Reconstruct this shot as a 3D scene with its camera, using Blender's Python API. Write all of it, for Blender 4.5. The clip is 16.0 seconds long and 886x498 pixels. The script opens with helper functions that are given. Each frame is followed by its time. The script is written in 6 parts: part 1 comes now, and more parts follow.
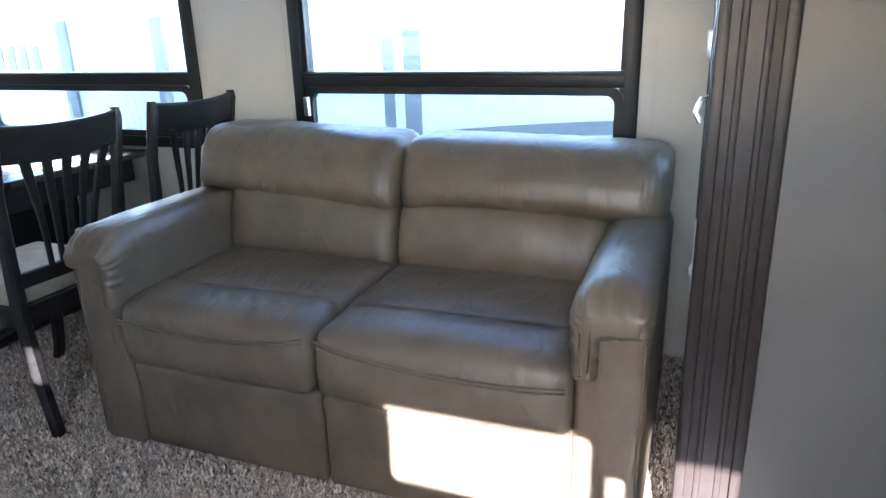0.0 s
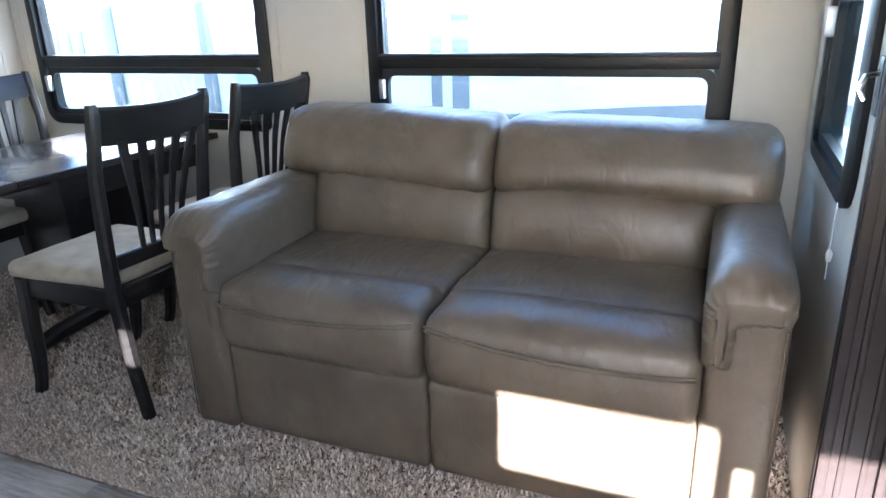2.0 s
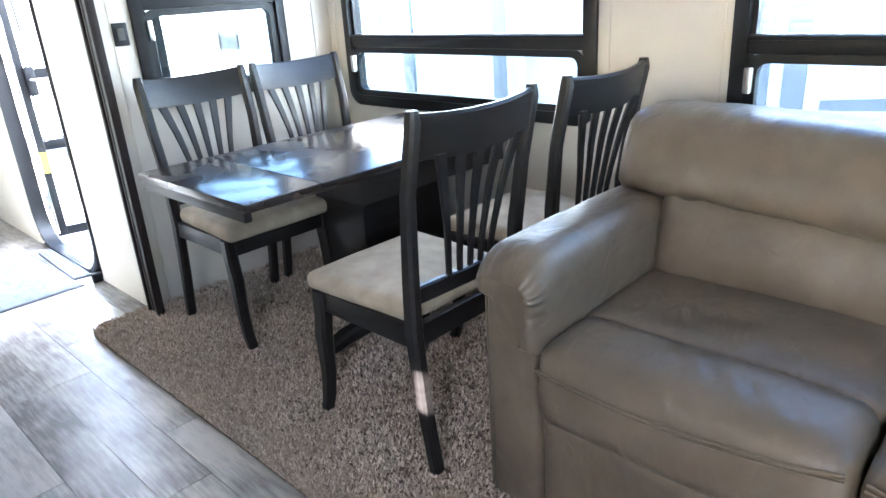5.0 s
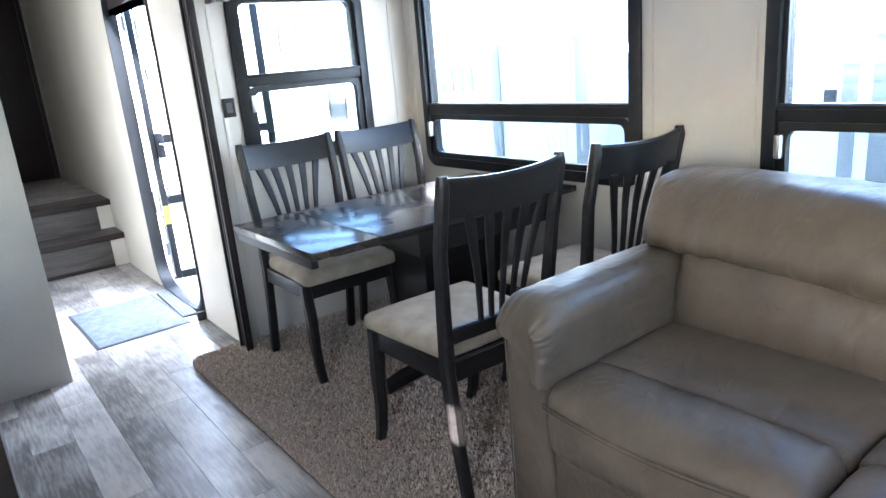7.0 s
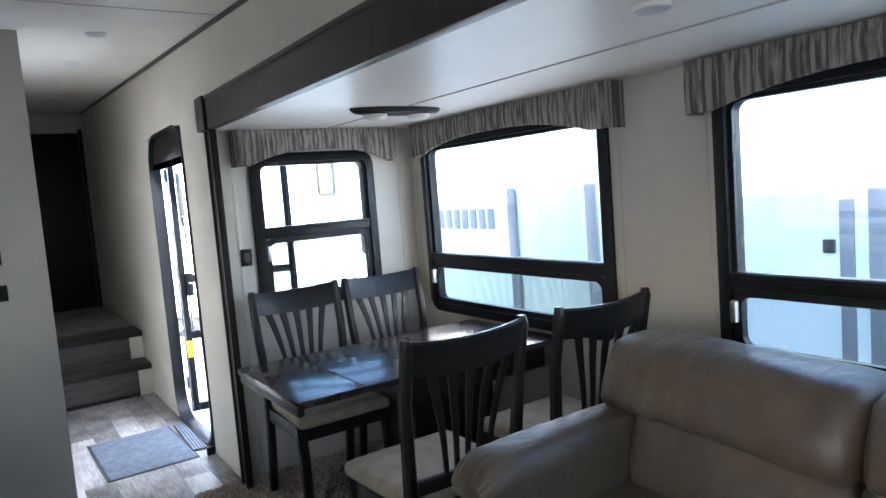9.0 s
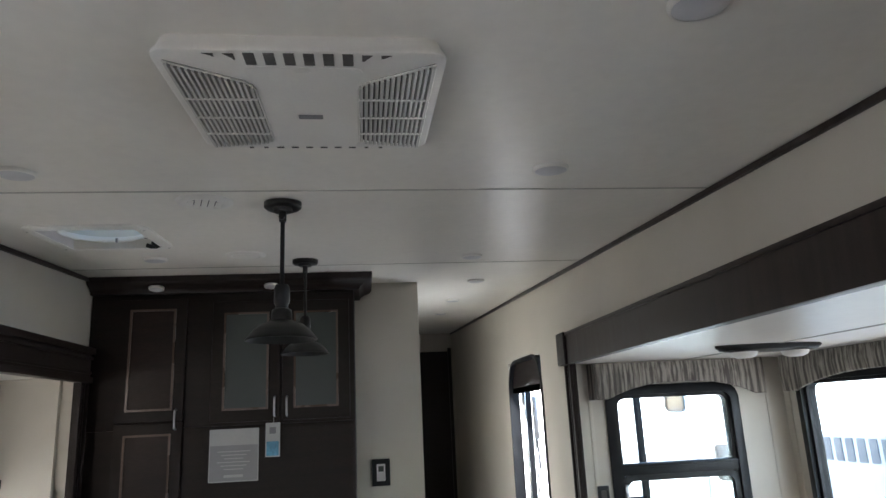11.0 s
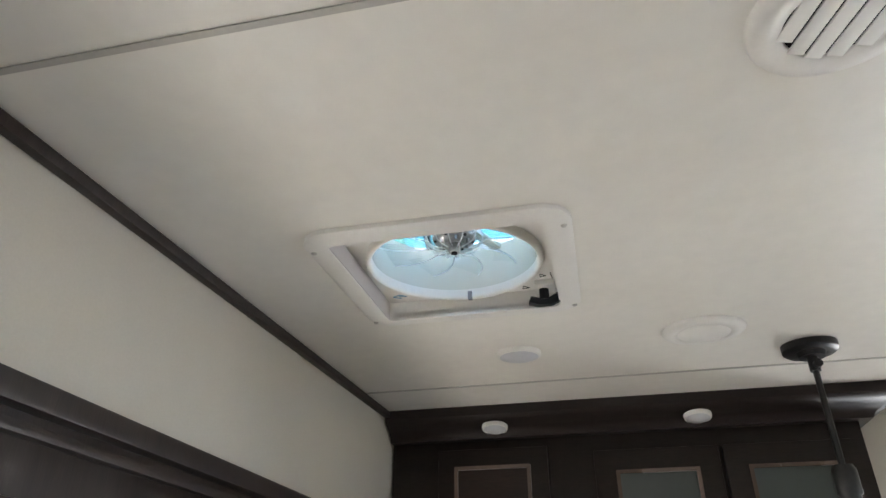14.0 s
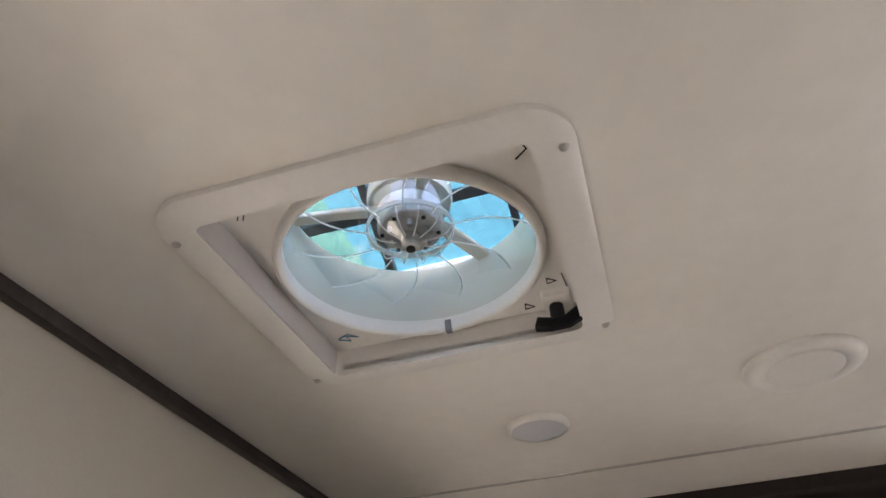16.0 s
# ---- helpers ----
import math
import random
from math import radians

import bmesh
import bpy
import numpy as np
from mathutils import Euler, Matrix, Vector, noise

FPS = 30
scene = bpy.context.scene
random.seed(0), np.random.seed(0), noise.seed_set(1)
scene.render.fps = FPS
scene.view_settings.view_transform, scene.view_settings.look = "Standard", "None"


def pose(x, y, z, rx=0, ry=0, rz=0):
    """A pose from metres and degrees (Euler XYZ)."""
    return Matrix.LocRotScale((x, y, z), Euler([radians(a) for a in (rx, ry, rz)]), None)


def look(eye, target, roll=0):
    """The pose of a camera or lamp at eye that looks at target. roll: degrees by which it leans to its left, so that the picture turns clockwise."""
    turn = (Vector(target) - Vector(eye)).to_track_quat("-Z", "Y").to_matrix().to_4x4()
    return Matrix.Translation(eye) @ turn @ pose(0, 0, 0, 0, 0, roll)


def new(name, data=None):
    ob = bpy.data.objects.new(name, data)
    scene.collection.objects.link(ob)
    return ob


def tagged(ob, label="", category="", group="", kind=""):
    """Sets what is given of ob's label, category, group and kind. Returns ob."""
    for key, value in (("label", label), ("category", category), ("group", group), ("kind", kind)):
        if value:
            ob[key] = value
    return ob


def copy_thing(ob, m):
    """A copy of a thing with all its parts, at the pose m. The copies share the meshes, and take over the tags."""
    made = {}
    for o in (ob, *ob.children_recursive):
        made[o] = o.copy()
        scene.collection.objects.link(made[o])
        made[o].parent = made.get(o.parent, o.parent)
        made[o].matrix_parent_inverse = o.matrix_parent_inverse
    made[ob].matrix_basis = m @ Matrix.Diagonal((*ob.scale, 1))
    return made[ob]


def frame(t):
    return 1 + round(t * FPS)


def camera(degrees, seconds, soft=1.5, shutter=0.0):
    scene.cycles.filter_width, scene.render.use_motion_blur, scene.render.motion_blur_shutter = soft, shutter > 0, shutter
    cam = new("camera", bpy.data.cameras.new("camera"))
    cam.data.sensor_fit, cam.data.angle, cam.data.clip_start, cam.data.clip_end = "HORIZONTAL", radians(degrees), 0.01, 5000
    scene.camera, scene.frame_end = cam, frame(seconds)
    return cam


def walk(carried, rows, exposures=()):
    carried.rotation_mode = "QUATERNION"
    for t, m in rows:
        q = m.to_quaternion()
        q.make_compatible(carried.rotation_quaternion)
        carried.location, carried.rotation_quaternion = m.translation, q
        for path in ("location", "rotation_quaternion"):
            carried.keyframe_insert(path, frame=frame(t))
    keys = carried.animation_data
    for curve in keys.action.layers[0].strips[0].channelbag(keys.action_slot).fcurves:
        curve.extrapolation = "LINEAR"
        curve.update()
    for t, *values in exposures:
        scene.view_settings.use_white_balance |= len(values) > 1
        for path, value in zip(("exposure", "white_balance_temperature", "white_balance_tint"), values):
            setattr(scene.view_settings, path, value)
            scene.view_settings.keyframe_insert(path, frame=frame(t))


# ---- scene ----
cam = camera(66.4, 16.0)

# ---- the camera's way ----
PATH = [
    (0, (0.794, -1.338, 1.26), (0.109, 0.435, 0.637), -1.6),
    (0.5, (0.7, -1.362, 1.254), (0.059, 0.432, 0.645), 0.1),
    (1, (0.619, -1.37, 1.241), (-0.032, 0.42, 0.632), -0.6),
    (1.5, (0.576, -1.382, 1.236), (-0.13, 0.383, 0.615), -1.2),
    (2, (0.553, -1.396, 1.245), (-0.175, 0.347, 0.589), -1.7),
    (2.5, (0.532, -1.406, 1.252), (-0.245, 0.306, 0.569), -2.4),
    (3, (0.515, -1.392, 1.254), (-0.341, 0.279, 0.566), -2.3),
    (3.5, (0.473, -1.366, 1.246), (-0.451, 0.265, 0.551), -2.4),
    (4, (0.345, -1.273, 1.246), (-0.647, 0.31, 0.53), -2.3),
    (4.5, (0.159, -1.133, 1.29), (-1.017, 0.313, 0.565), -2.9),
    (5, (0.043, -1.061, 1.287), (-1.27, 0.266, 0.569), -3.7),
    (7.5, (0.44, -1.071, 1.353), (-1.118, 0.076, 0.847), -4.7),
    (8, (0.505, -1.025, 1.371), (-1.035, 0.168, 0.919), -4.5),
    (10.3, (0.723, -0.98, 1.602), (-1.15, -0.364, 1.94), -4.2),
    (10.5, (0.707, -0.996, 1.609), (-1.191, -0.495, 1.991), -3.9),
    (11, (0.629, -1.071, 1.63), (-1.3, -0.832, 2.102), -2.7),
    (11.5, (0.516, -1.21, 1.649), (-1.397, -1.33, 2.221), -0.8),
    (12, (0.36, -1.333, 1.662), (-1.496, -1.647, 2.336), 0.2),
    (12.5, (0.053, -1.423, 1.679), (-1.734, -1.886, 2.450), 0.9),
    (13, (-0.284, -1.501, 1.718), (-2.004, -2.041, 2.584), 1.8),
    (13.5, (-0.531, -1.656, 1.727), (-2.255, -2.064, 2.656), 0.0),
    (14, (-0.848, -1.783, 1.783), (-2.546, -2.169, 2.766), 0.1),
    (14.5, (-1.142, -1.783, 1.821), (-2.753, -2.268, 2.902), 1.3),
    (15, (-1.292, -1.784, 1.857), (-2.788, -2.356, 3.055), 2.1),
    (15.5, (-1.288, -1.787, 1.846), (-2.750, -2.294, 3.112), 0.3),
    (16, (-1.278, -1.795, 1.848), (-2.743, -2.210, 3.145), -2.5),
]
# the clip's camera changes its exposure and white balance on the way
EXPOSURES = [(0, 4.6, 5550, 14), (3.5, 5.1, 5900, 16), (5, 5.32, 6050, 16), (8, 4.4, 5850, 17), (10.4, 3.0, 6300, 15), (11.2, 3.62, 6600, 16), (12, 4.2, 7000, 20), (12.6, 4.35, 7000, 18), (13.4, 4.4, 6950, 16), (14.4, 4.25, 6950, 15), (15, 4.12, 7600, 23), (16, 3.88, 7600, 24)]
walk(cam, [(t, look(eye, target, roll)) for t, eye, target, roll in PATH], EXPOSURES)

# ---- sky and sun ----
SUN_WAY = Vector((-0.15, 1.0, -0.45))
world = bpy.data.worlds.new("sky")
scene.world = world
world.use_nodes = True
wn = world.node_tree.nodes
sky = wn.new("ShaderNodeTexSky")
sky.sky_type = 'NISHITA'
sky.sun_disc = False
sky.sun_elevation = math.atan2(0.45, math.hypot(0.15, 1.0))
sky.sun_rotation = math.atan2(0.15, -1.0)
world.node_tree.links.new(sky.outputs[0], wn["Background"].inputs[0])
wn["Background"].inputs[1].default_value = 0.15
sun = new("sun", bpy.data.lights.new("sun", "SUN"))
sun.data.energy, sun.data.angle, sun.data.color = 5.0, radians(0.5), (1.0, 0.95, 0.87)
sun.rotation_euler = SUN_WAY.to_track_quat("-Z", "Y").to_euler()


def window_light(name, at, w, h, watts, color=(0.86, 0.94, 1.0)):
    """Skylight that enters by an opening."""
    ob = new(name, bpy.data.lights.new(name, "AREA"))
    ob.data.shape, ob.data.size, ob.data.size_y, ob.data.energy, ob.data.color = "RECTANGLE", w, h, watts, color
    ob.matrix_basis = at
    return ob


window_light("side_window_sky", look((0.722, -2.37, 1.328), (0.0, 0.0, 0.1)), 0.5, 0.24, 0.80)
window_light("dining_window_sky", look((-2.05, 1.262, 1.20), (-2.05, -0.2, 1.75)), 1.35, 0.9, 0.75, (1.0, 0.97, 0.92))
window_light("doorway_sky", look((-3.90, 0.36, 1.05), (-3.75, -1.2, 0.35)), 0.85, 1.7, 4.3)


# ---- materials ----
def material(name, color, rough=0.5, metal=0.0, vary=0.12, scale=6.0, fine=120.0, bump=0.05, dist=0.002, coat=0.0, stretch=(1, 1, 1), spec=0.5, second=None, ramp=(0.35, 0.65), rvary=0.1):
    """A surface with large stains and fine grain: colour, roughness and relief follow two noises."""
    m = bpy.data.materials.new(name)
    m.use_nodes = True
    nt = m.node_tree
    n, l = nt.nodes, nt.links
    p = n["Principled BSDF"]
    tc = n.new("ShaderNodeTexCoord")
    mp = n.new("ShaderNodeMapping")
    mp.inputs["Scale"].default_value = stretch
    l.new(tc.outputs["Object"], mp.inputs[0])
    big, small = n.new("ShaderNodeTexNoise"), n.new("ShaderNodeTexNoise")
    for t, s, d in ((big, scale, 4), (small, fine, 3)):
        t.inputs["Scale"].default_value, t.inputs["Detail"].default_value = s, d
        l.new(mp.outputs[0], t.inputs["Vector"])
    cr = n.new("ShaderNodeValToRGB")
    cr.color_ramp.elements[0].position, cr.color_ramp.elements[1].position = ramp
    dark = second if second else tuple(c * (1 - vary) for c in color)
    lite = color if second else tuple(min(1, c * (1 + vary)) for c in color)
    cr.color_ramp.elements[0].color = (*dark, 1)
    cr.color_ramp.elements[1].color = (*lite, 1)
    l.new(big.outputs[0], cr.inputs[0])
    mx = n.new("ShaderNodeMix")
    mx.data_type, mx.blend_type = 'RGBA', 'MULTIPLY'
    mx.inputs[0].default_value = min(1.0, vary * 2)
    l.new(cr.outputs[0], mx.inputs[6])
    l.new(small.outputs[0], mx.inputs[7])
    gain = n.new("ShaderNodeMix")
    gain.data_type, gain.blend_type = 'RGBA', 'MULTIPLY'
    gain.inputs[0].default_value = 1.0
    g = 1 + min(1.0, vary * 2) * 0.5
    gain.inputs[7].default_value = (g, g, g, 1)
    l.new(mx.outputs[2], gain.inputs[6])
    l.new(gain.outputs[2], p.inputs["Base Color"])
    rr = n.new("ShaderNodeMapRange")
    rr.inputs["To Min"].default_value, rr.inputs["To Max"].default_value = max(0, rough - rvary), min(1, rough + rvary)
    l.new(big.outputs[0], rr.inputs["Value"])
    l.new(rr.outputs[0], p.inputs["Roughness"])
    p.inputs["Metallic"].default_value = metal
    p.inputs["Specular IOR Level"].default_value = spec
    p.inputs["Coat Weight"].default_value = coat
    p.inputs["Coat Roughness"].default_value = 0.15
    if bump:
        b = n.new("ShaderNodeBump")
        b.inputs["Strength"].default_value, b.inputs["Distance"].default_value = bump, dist
        l.new(small.outputs[0], b.inputs["Height"])
        l.new(b.outputs[0], p.inputs["Normal"])
    return m


def pane_material(name, tint=(0.95, 0.97, 0.97), gloss=0.06):
    m = bpy.data.materials.new(name)
    m.use_nodes = True
    n, l = m.node_tree.nodes, m.node_tree.links
    n.remove(n["Principled BSDF"])
    tr, gl, mx = n.new("ShaderNodeBsdfTransparent"), n.new("ShaderNodeBsdfGlossy"), n.new("ShaderNodeMixShader")
    tr.inputs[0].default_value = (*tint, 1)
    gl.inputs["Roughness"].default_value = 0.02
    mx.inputs[0].default_value = gloss
    l.new(tr.outputs[0], mx.inputs[1])
    l.new(gl.outputs[0], mx.inputs[2])
    l.new(mx.outputs[0], n["Material Output"].inputs[0])
    return m


M_WALL = material("wall_vinyl", (0.57, 0.53, 0.46), 0.55, vary=0.05, scale=2.0, fine=260, bump=0.12, dist=0.001)
M_CEIL = material("ceiling_vinyl", (0.80, 0.77, 0.71), 0.38, vary=0.05, scale=1.5, fine=30, bump=0.2, dist=0.003)
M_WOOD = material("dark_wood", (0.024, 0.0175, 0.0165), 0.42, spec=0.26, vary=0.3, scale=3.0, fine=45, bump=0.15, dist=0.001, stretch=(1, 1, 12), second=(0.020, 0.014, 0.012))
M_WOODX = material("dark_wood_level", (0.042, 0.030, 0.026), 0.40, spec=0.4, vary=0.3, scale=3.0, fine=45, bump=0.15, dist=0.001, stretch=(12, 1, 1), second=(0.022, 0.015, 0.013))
M_CHAIR = material("black_brown_lacquer", (0.012, 0.0105, 0.010), 0.36, spec=0.32, vary=0.25, scale=8, fine=80, bump=0.08, dist=0.001, stretch=(1, 1, 6))
M_TABLE = material("table_lacquer", (0.040, 0.028, 0.026), 0.27, vary=0.35, scale=4, fine=40, bump=0.012, dist=0.0006, stretch=(1, 1, 1), second=(0.016, 0.012, 0.012), rvary=0.04, coat=0.7)
M_LEATHER = material("taupe_leather", (0.115, 0.088, 0.061), 0.39, vary=0.16, scale=7, fine=420, bump=0.25, dist=0.0012, spec=0.5, rvary=0.08)


def wrinkle(m, scale, strength, dist):
    """Adds soft creases under the grain of a hide."""
    n, l = m.node_tree.nodes, m.node_tree.links
    p = n["Principled BSDF"]
    tc, w, b = n.new("ShaderNodeTexCoord"), n.new("ShaderNodeTexNoise"), n.new("ShaderNodeBump")
    mp = n.new("ShaderNodeMapping")
    mp.inputs["Scale"].default_value = (1.6, 0.8, 0.8)
    w.inputs["Scale"].default_value, w.inputs["Detail"].default_value, w.inputs["Distortion"].default_value = scale, 2.0, 1.2
    b.inputs["Strength"].default_value, b.inputs["Distance"].default_value = strength, dist
    l.new(tc.outputs["Object"], mp.inputs[0])
    l.new(mp.outputs[0], w.inputs["Vector"])
    l.new(w.outputs[0], b.inputs["Height"])
    l.new(p.inputs["Normal"].links[0].from_socket, b.inputs["Normal"])
    l.new(b.outputs[0], p.inputs["Normal"])


wrinkle(M_LEATHER, 9.0, 0.45, 0.014)
wrinkle(M_LEATHER, 22.0, 0.14, 0.006)
M_SUEDE = material("beige_suede", (0.35, 0.295, 0.225), 0.9, vary=0.14, scale=14, fine=300, bump=0.2, dist=0.001)
M_CARPET = material("carpet_backing", (0.36, 0.29, 0.24), 0.95, vary=0.35, scale=60, fine=400, bump=0.6, dist=0.006, second=(0.18, 0.14, 0.11))
M_BLACK = material("black_frame", (0.009, 0.010, 0.012), 0.42, spec=0.28, vary=0.15, scale=8, fine=150, bump=0.05)
M_WHITE = material("white_plastic", (0.78, 0.76, 0.72), 0.4, vary=0.04, scale=5, fine=150, bump=0.03)
M_GREYPL = material("grey_filter", (0.09, 0.085, 0.08), 0.8, vary=0.2, scale=30, fine=300, bump=0.2)
M_CHROME = material("chrome", (0.75, 0.75, 0.74), 0.16, metal=1.0, vary=0.05, scale=8, fine=100, bump=0.02)
M_BRONZE = material("dark_bronze", (0.030, 0.030, 0.030), 0.4, metal=0.6, vary=0.2, scale=12, fine=160, bump=0.06)
M_STEEL = material("brushed_steel", (0.55, 0.55, 0.56), 0.32, metal=1.0, vary=0.08, scale=2, fine=90, bump=0.05, stretch=(1, 1, 10))
M_GREYWOOD = material("grey_cabinet", (0.17, 0.16, 0.165), 0.45, vary=0.15, scale=3, fine=40, bump=0.1, stretch=(10, 1, 1))
M_WORKTOP = material("pale_worktop", (0.38, 0.40, 0.41), 0.3, vary=0.15, scale=9, fine=120, bump=0.03)
M_FROST = material("frosted_glass", (0.042, 0.052, 0.047), 0.35, vary=0.06, scale=3, fine=90, bump=0.03)
M_GLASS = pane_material("window_glass", (0.72, 0.77, 0.79), 0.05)
M_SCREENED = pane_material("screened_glass", (0.56, 0.62, 0.625), 0.05)
M_SMOKE = pane_material("clear_plastic", (0.90, 0.93, 0.93), 0.16)
M_BLADE = pane_material("clear_blade", (0.93, 0.95, 0.95), 0.09)
M_LID = pane_material("smoked_lid", (0.30, 0.52, 0.50), 0.08)
M_PAPER = material("paper", (0.45, 0.45, 0.445), 0.8, vary=0.05, scale=5, fine=80, bump=0.02)
M_PRINT = material("grey_print", (0.22, 0.22, 0.23), 0.8, vary=0.05)
M_BLUEPRINT = material("blue_print", (0.10, 0.32, 0.48), 0.4, vary=0.3, scale=12)
M_RED = material("red_paint", (0.45, 0.03, 0.03), 0.4, vary=0.1)
M_YELLOW = material("yellow_tape", (0.75, 0.55, 0.03), 0.5, vary=0.1)
M_RUBBER = material("rubber_mat", (0.17, 0.20, 0.245), 0.6, vary=0.2, scale=20, fine=200, bump=0.3)
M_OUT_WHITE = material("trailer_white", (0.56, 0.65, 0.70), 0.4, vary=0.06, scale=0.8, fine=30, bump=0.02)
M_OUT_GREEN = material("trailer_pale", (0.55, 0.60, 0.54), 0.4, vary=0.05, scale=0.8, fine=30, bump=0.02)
M_OUT_GREY = material("trailer_trim", (0.16, 0.18, 0.21), 0.45, vary=0.1, scale=2, fine=30, bump=0.02)
M_OUT_DARK = material("trailer_glass", (0.03, 0.035, 0.04), 0.15, vary=0.1)
M_GROUND = material("lot_gravel", (0.45, 0.43, 0.40), 0.9, vary=0.2, scale=0.6, fine=40, bump=0.4, dist=0.02)


def striped(name, a, b, scale):
    """Cloth with uneven upright stripes."""
    m = material(name, a, 0.9, vary=0.2, scale=scale, fine=scale * 4, bump=0.3, dist=0.002, stretch=(1, 1, 0.04), second=b, ramp=(0.42, 0.58))
    return m


M_VALANCE = striped("valance_cloth", (0.34, 0.31, 0.27), (0.10, 0.09, 0.08), 60)


def plank_material():
    m = bpy.data.materials.new("grey_plank")
    m.use_nodes = True
    n, l = m.node_tree.nodes, m.node_tree.links
    p = n["Principled BSDF"]
    info, tc, add, mp = n.new("ShaderNodeObjectInfo"), n.new("ShaderNodeTexCoord"), n.new("ShaderNodeVectorMath"), n.new("ShaderNodeMapping")
    add.operation = 'MULTIPLY_ADD'
    add.inputs[1].default_value = (37, 11, 5)
    l.new(info.outputs["Random"], add.inputs[0])
    l.new(tc.outputs["Object"], add.inputs[2])
    l.new(add.outputs[0], mp.inputs[0])
    mp.inputs["Scale"].default_value = (1.6, 14, 1)
    grain, cloud = n.new("ShaderNodeTexNoise"), n.new("ShaderNodeTexNoise")
    grain.inputs["Scale"].default_value, grain.inputs["Detail"].default_value = 6, 8
    cloud.inputs["Scale"].default_value, cloud.inputs["Detail"].default_value = 4.5, 5
    l.new(mp.outputs[0], grain.inputs["Vector"])
    l.new(add.outputs[0], cloud.inputs["Vector"])
    mixv = n.new("ShaderNodeMath")
    mixv.operation = 'MULTIPLY_ADD'
    mixv.inputs[1].default_value = 0.45
    l.new(grain.outputs[0], mixv.inputs[0])
    half = n.new("ShaderNodeMath")
    half.operation = 'MULTIPLY_ADD'
    half.inputs[1].default_value = 0.55
    l.new(cloud.outputs[0], half.inputs[0])
    tone = n.new("ShaderNodeMath")
    tone.operation = 'MULTIPLY_ADD'
    tone.inputs[1].default_value, tone.inputs[2].default_value = 0.24, -0.12
    l.new(info.outputs["Random"], tone.inputs[0])
    l.new(tone.outputs[0], half.inputs[2])
    l.new(half.outputs[0], mixv.inputs[2])
    cr = n.new("ShaderNodeValToRGB")
    cr.color_ramp.elements[0].position, cr.color_ramp.elements[1].position = 0.34, 0.66
    cr.color_ramp.elements[0].color = (0.115, 0.105, 0.098, 1)
    cr.color_ramp.elements[1].color = (0.50, 0.475, 0.45, 1)
    l.new(mixv.outputs[0], cr.inputs[0])
    l.new(cr.outputs[0], p.inputs["Base Color"])
    p.inputs["Roughness"].default_value = 0.34
    b = n.new("ShaderNodeBump")
    b.inputs["Strength"].default_value, b.inputs["Distance"].default_value = 0.12, 0.001
    l.new(grain.outputs[0], b.inputs["Height"])
    l.new(b.outputs[0], p.inputs["Normal"])
    return m


M_SEAM = material("seam_strip", (0.46, 0.44, 0.40), 0.5, vary=0.08)
M_PLANK = plank_material()


# ---- mesh tools ----
def box(bm, x0, x1, y0, y1, z0, z1, bevel=0.0, seg=2):
    made = bmesh.ops.create_cube(bm, size=1.0, matrix=Matrix.Translation(((x0 + x1) / 2, (y0 + y1) / 2, (z0 + z1) / 2)) @ Matrix.Diagonal((x1 - x0, y1 - y0, z1 - z0, 1)))
    if bevel:
        edges = list({e for v in made["verts"] for e in v.link_edges})
        bmesh.ops.bevel(bm, geom=edges, offset=bevel, segments=seg, profile=0.6, affect='EDGES')
    return bm


def cyl(bm, x, y, z0, z1, r0, r1=None, seg=24, m=None):
    r1 = r0 if r1 is None else r1
    mat = Matrix.Translation((x, y, (z0 + z1) / 2))
    bmesh.ops.create_cone(bm, cap_ends=True, segments=seg, radius1=r0, radius2=r1, depth=z1 - z0, matrix=(m @ mat) if m else mat)
    return bm


def lathe(bm, profile, seg=32, m=Matrix()):
    """Turns a line of (radius, height) about z."""
    rings = []
    for r, z in profile:
        rings.append([bm.verts.new(m @ Vector((r * math.cos(2 * math.pi * i / seg), r * math.sin(2 * math.pi * i / seg), z))) for i in range(seg)])
    for a, b in zip(rings, rings[1:]):
        for i in range(seg):
            bm.faces.new((a[i], a[(i + 1) % seg], b[(i + 1) % seg], b[i]))
    return bm


def tube(bm, points, r, seg=10, m=Matrix()):
    """A round bar along points."""
    pts = [Vector(p) for p in points]
    rings = []
    for i, p in enumerate(pts):
        d = (pts[min(i + 1, len(pts) - 1)] - pts[max(i - 1, 0)]).normalized()
        u = d.orthogonal().normalized() if i == 0 else (u - d * u.dot(d)).normalized()
        v = d.cross(u)
        rings.append([bm.verts.new(m @ (p + r * (math.cos(2 * math.pi * k / seg) * u + math.sin(2 * math.pi * k / seg) * v))) for k in range(seg)])
    for a, b in zip(rings, rings[1:]):
        for k in range(seg):
            bm.faces.new((a[k], a[(k + 1) % seg], b[(k + 1) % seg], b[k]))
    bm.faces.new(rings[0][::-1])
    bm.faces.new(rings[-1])
    return bm


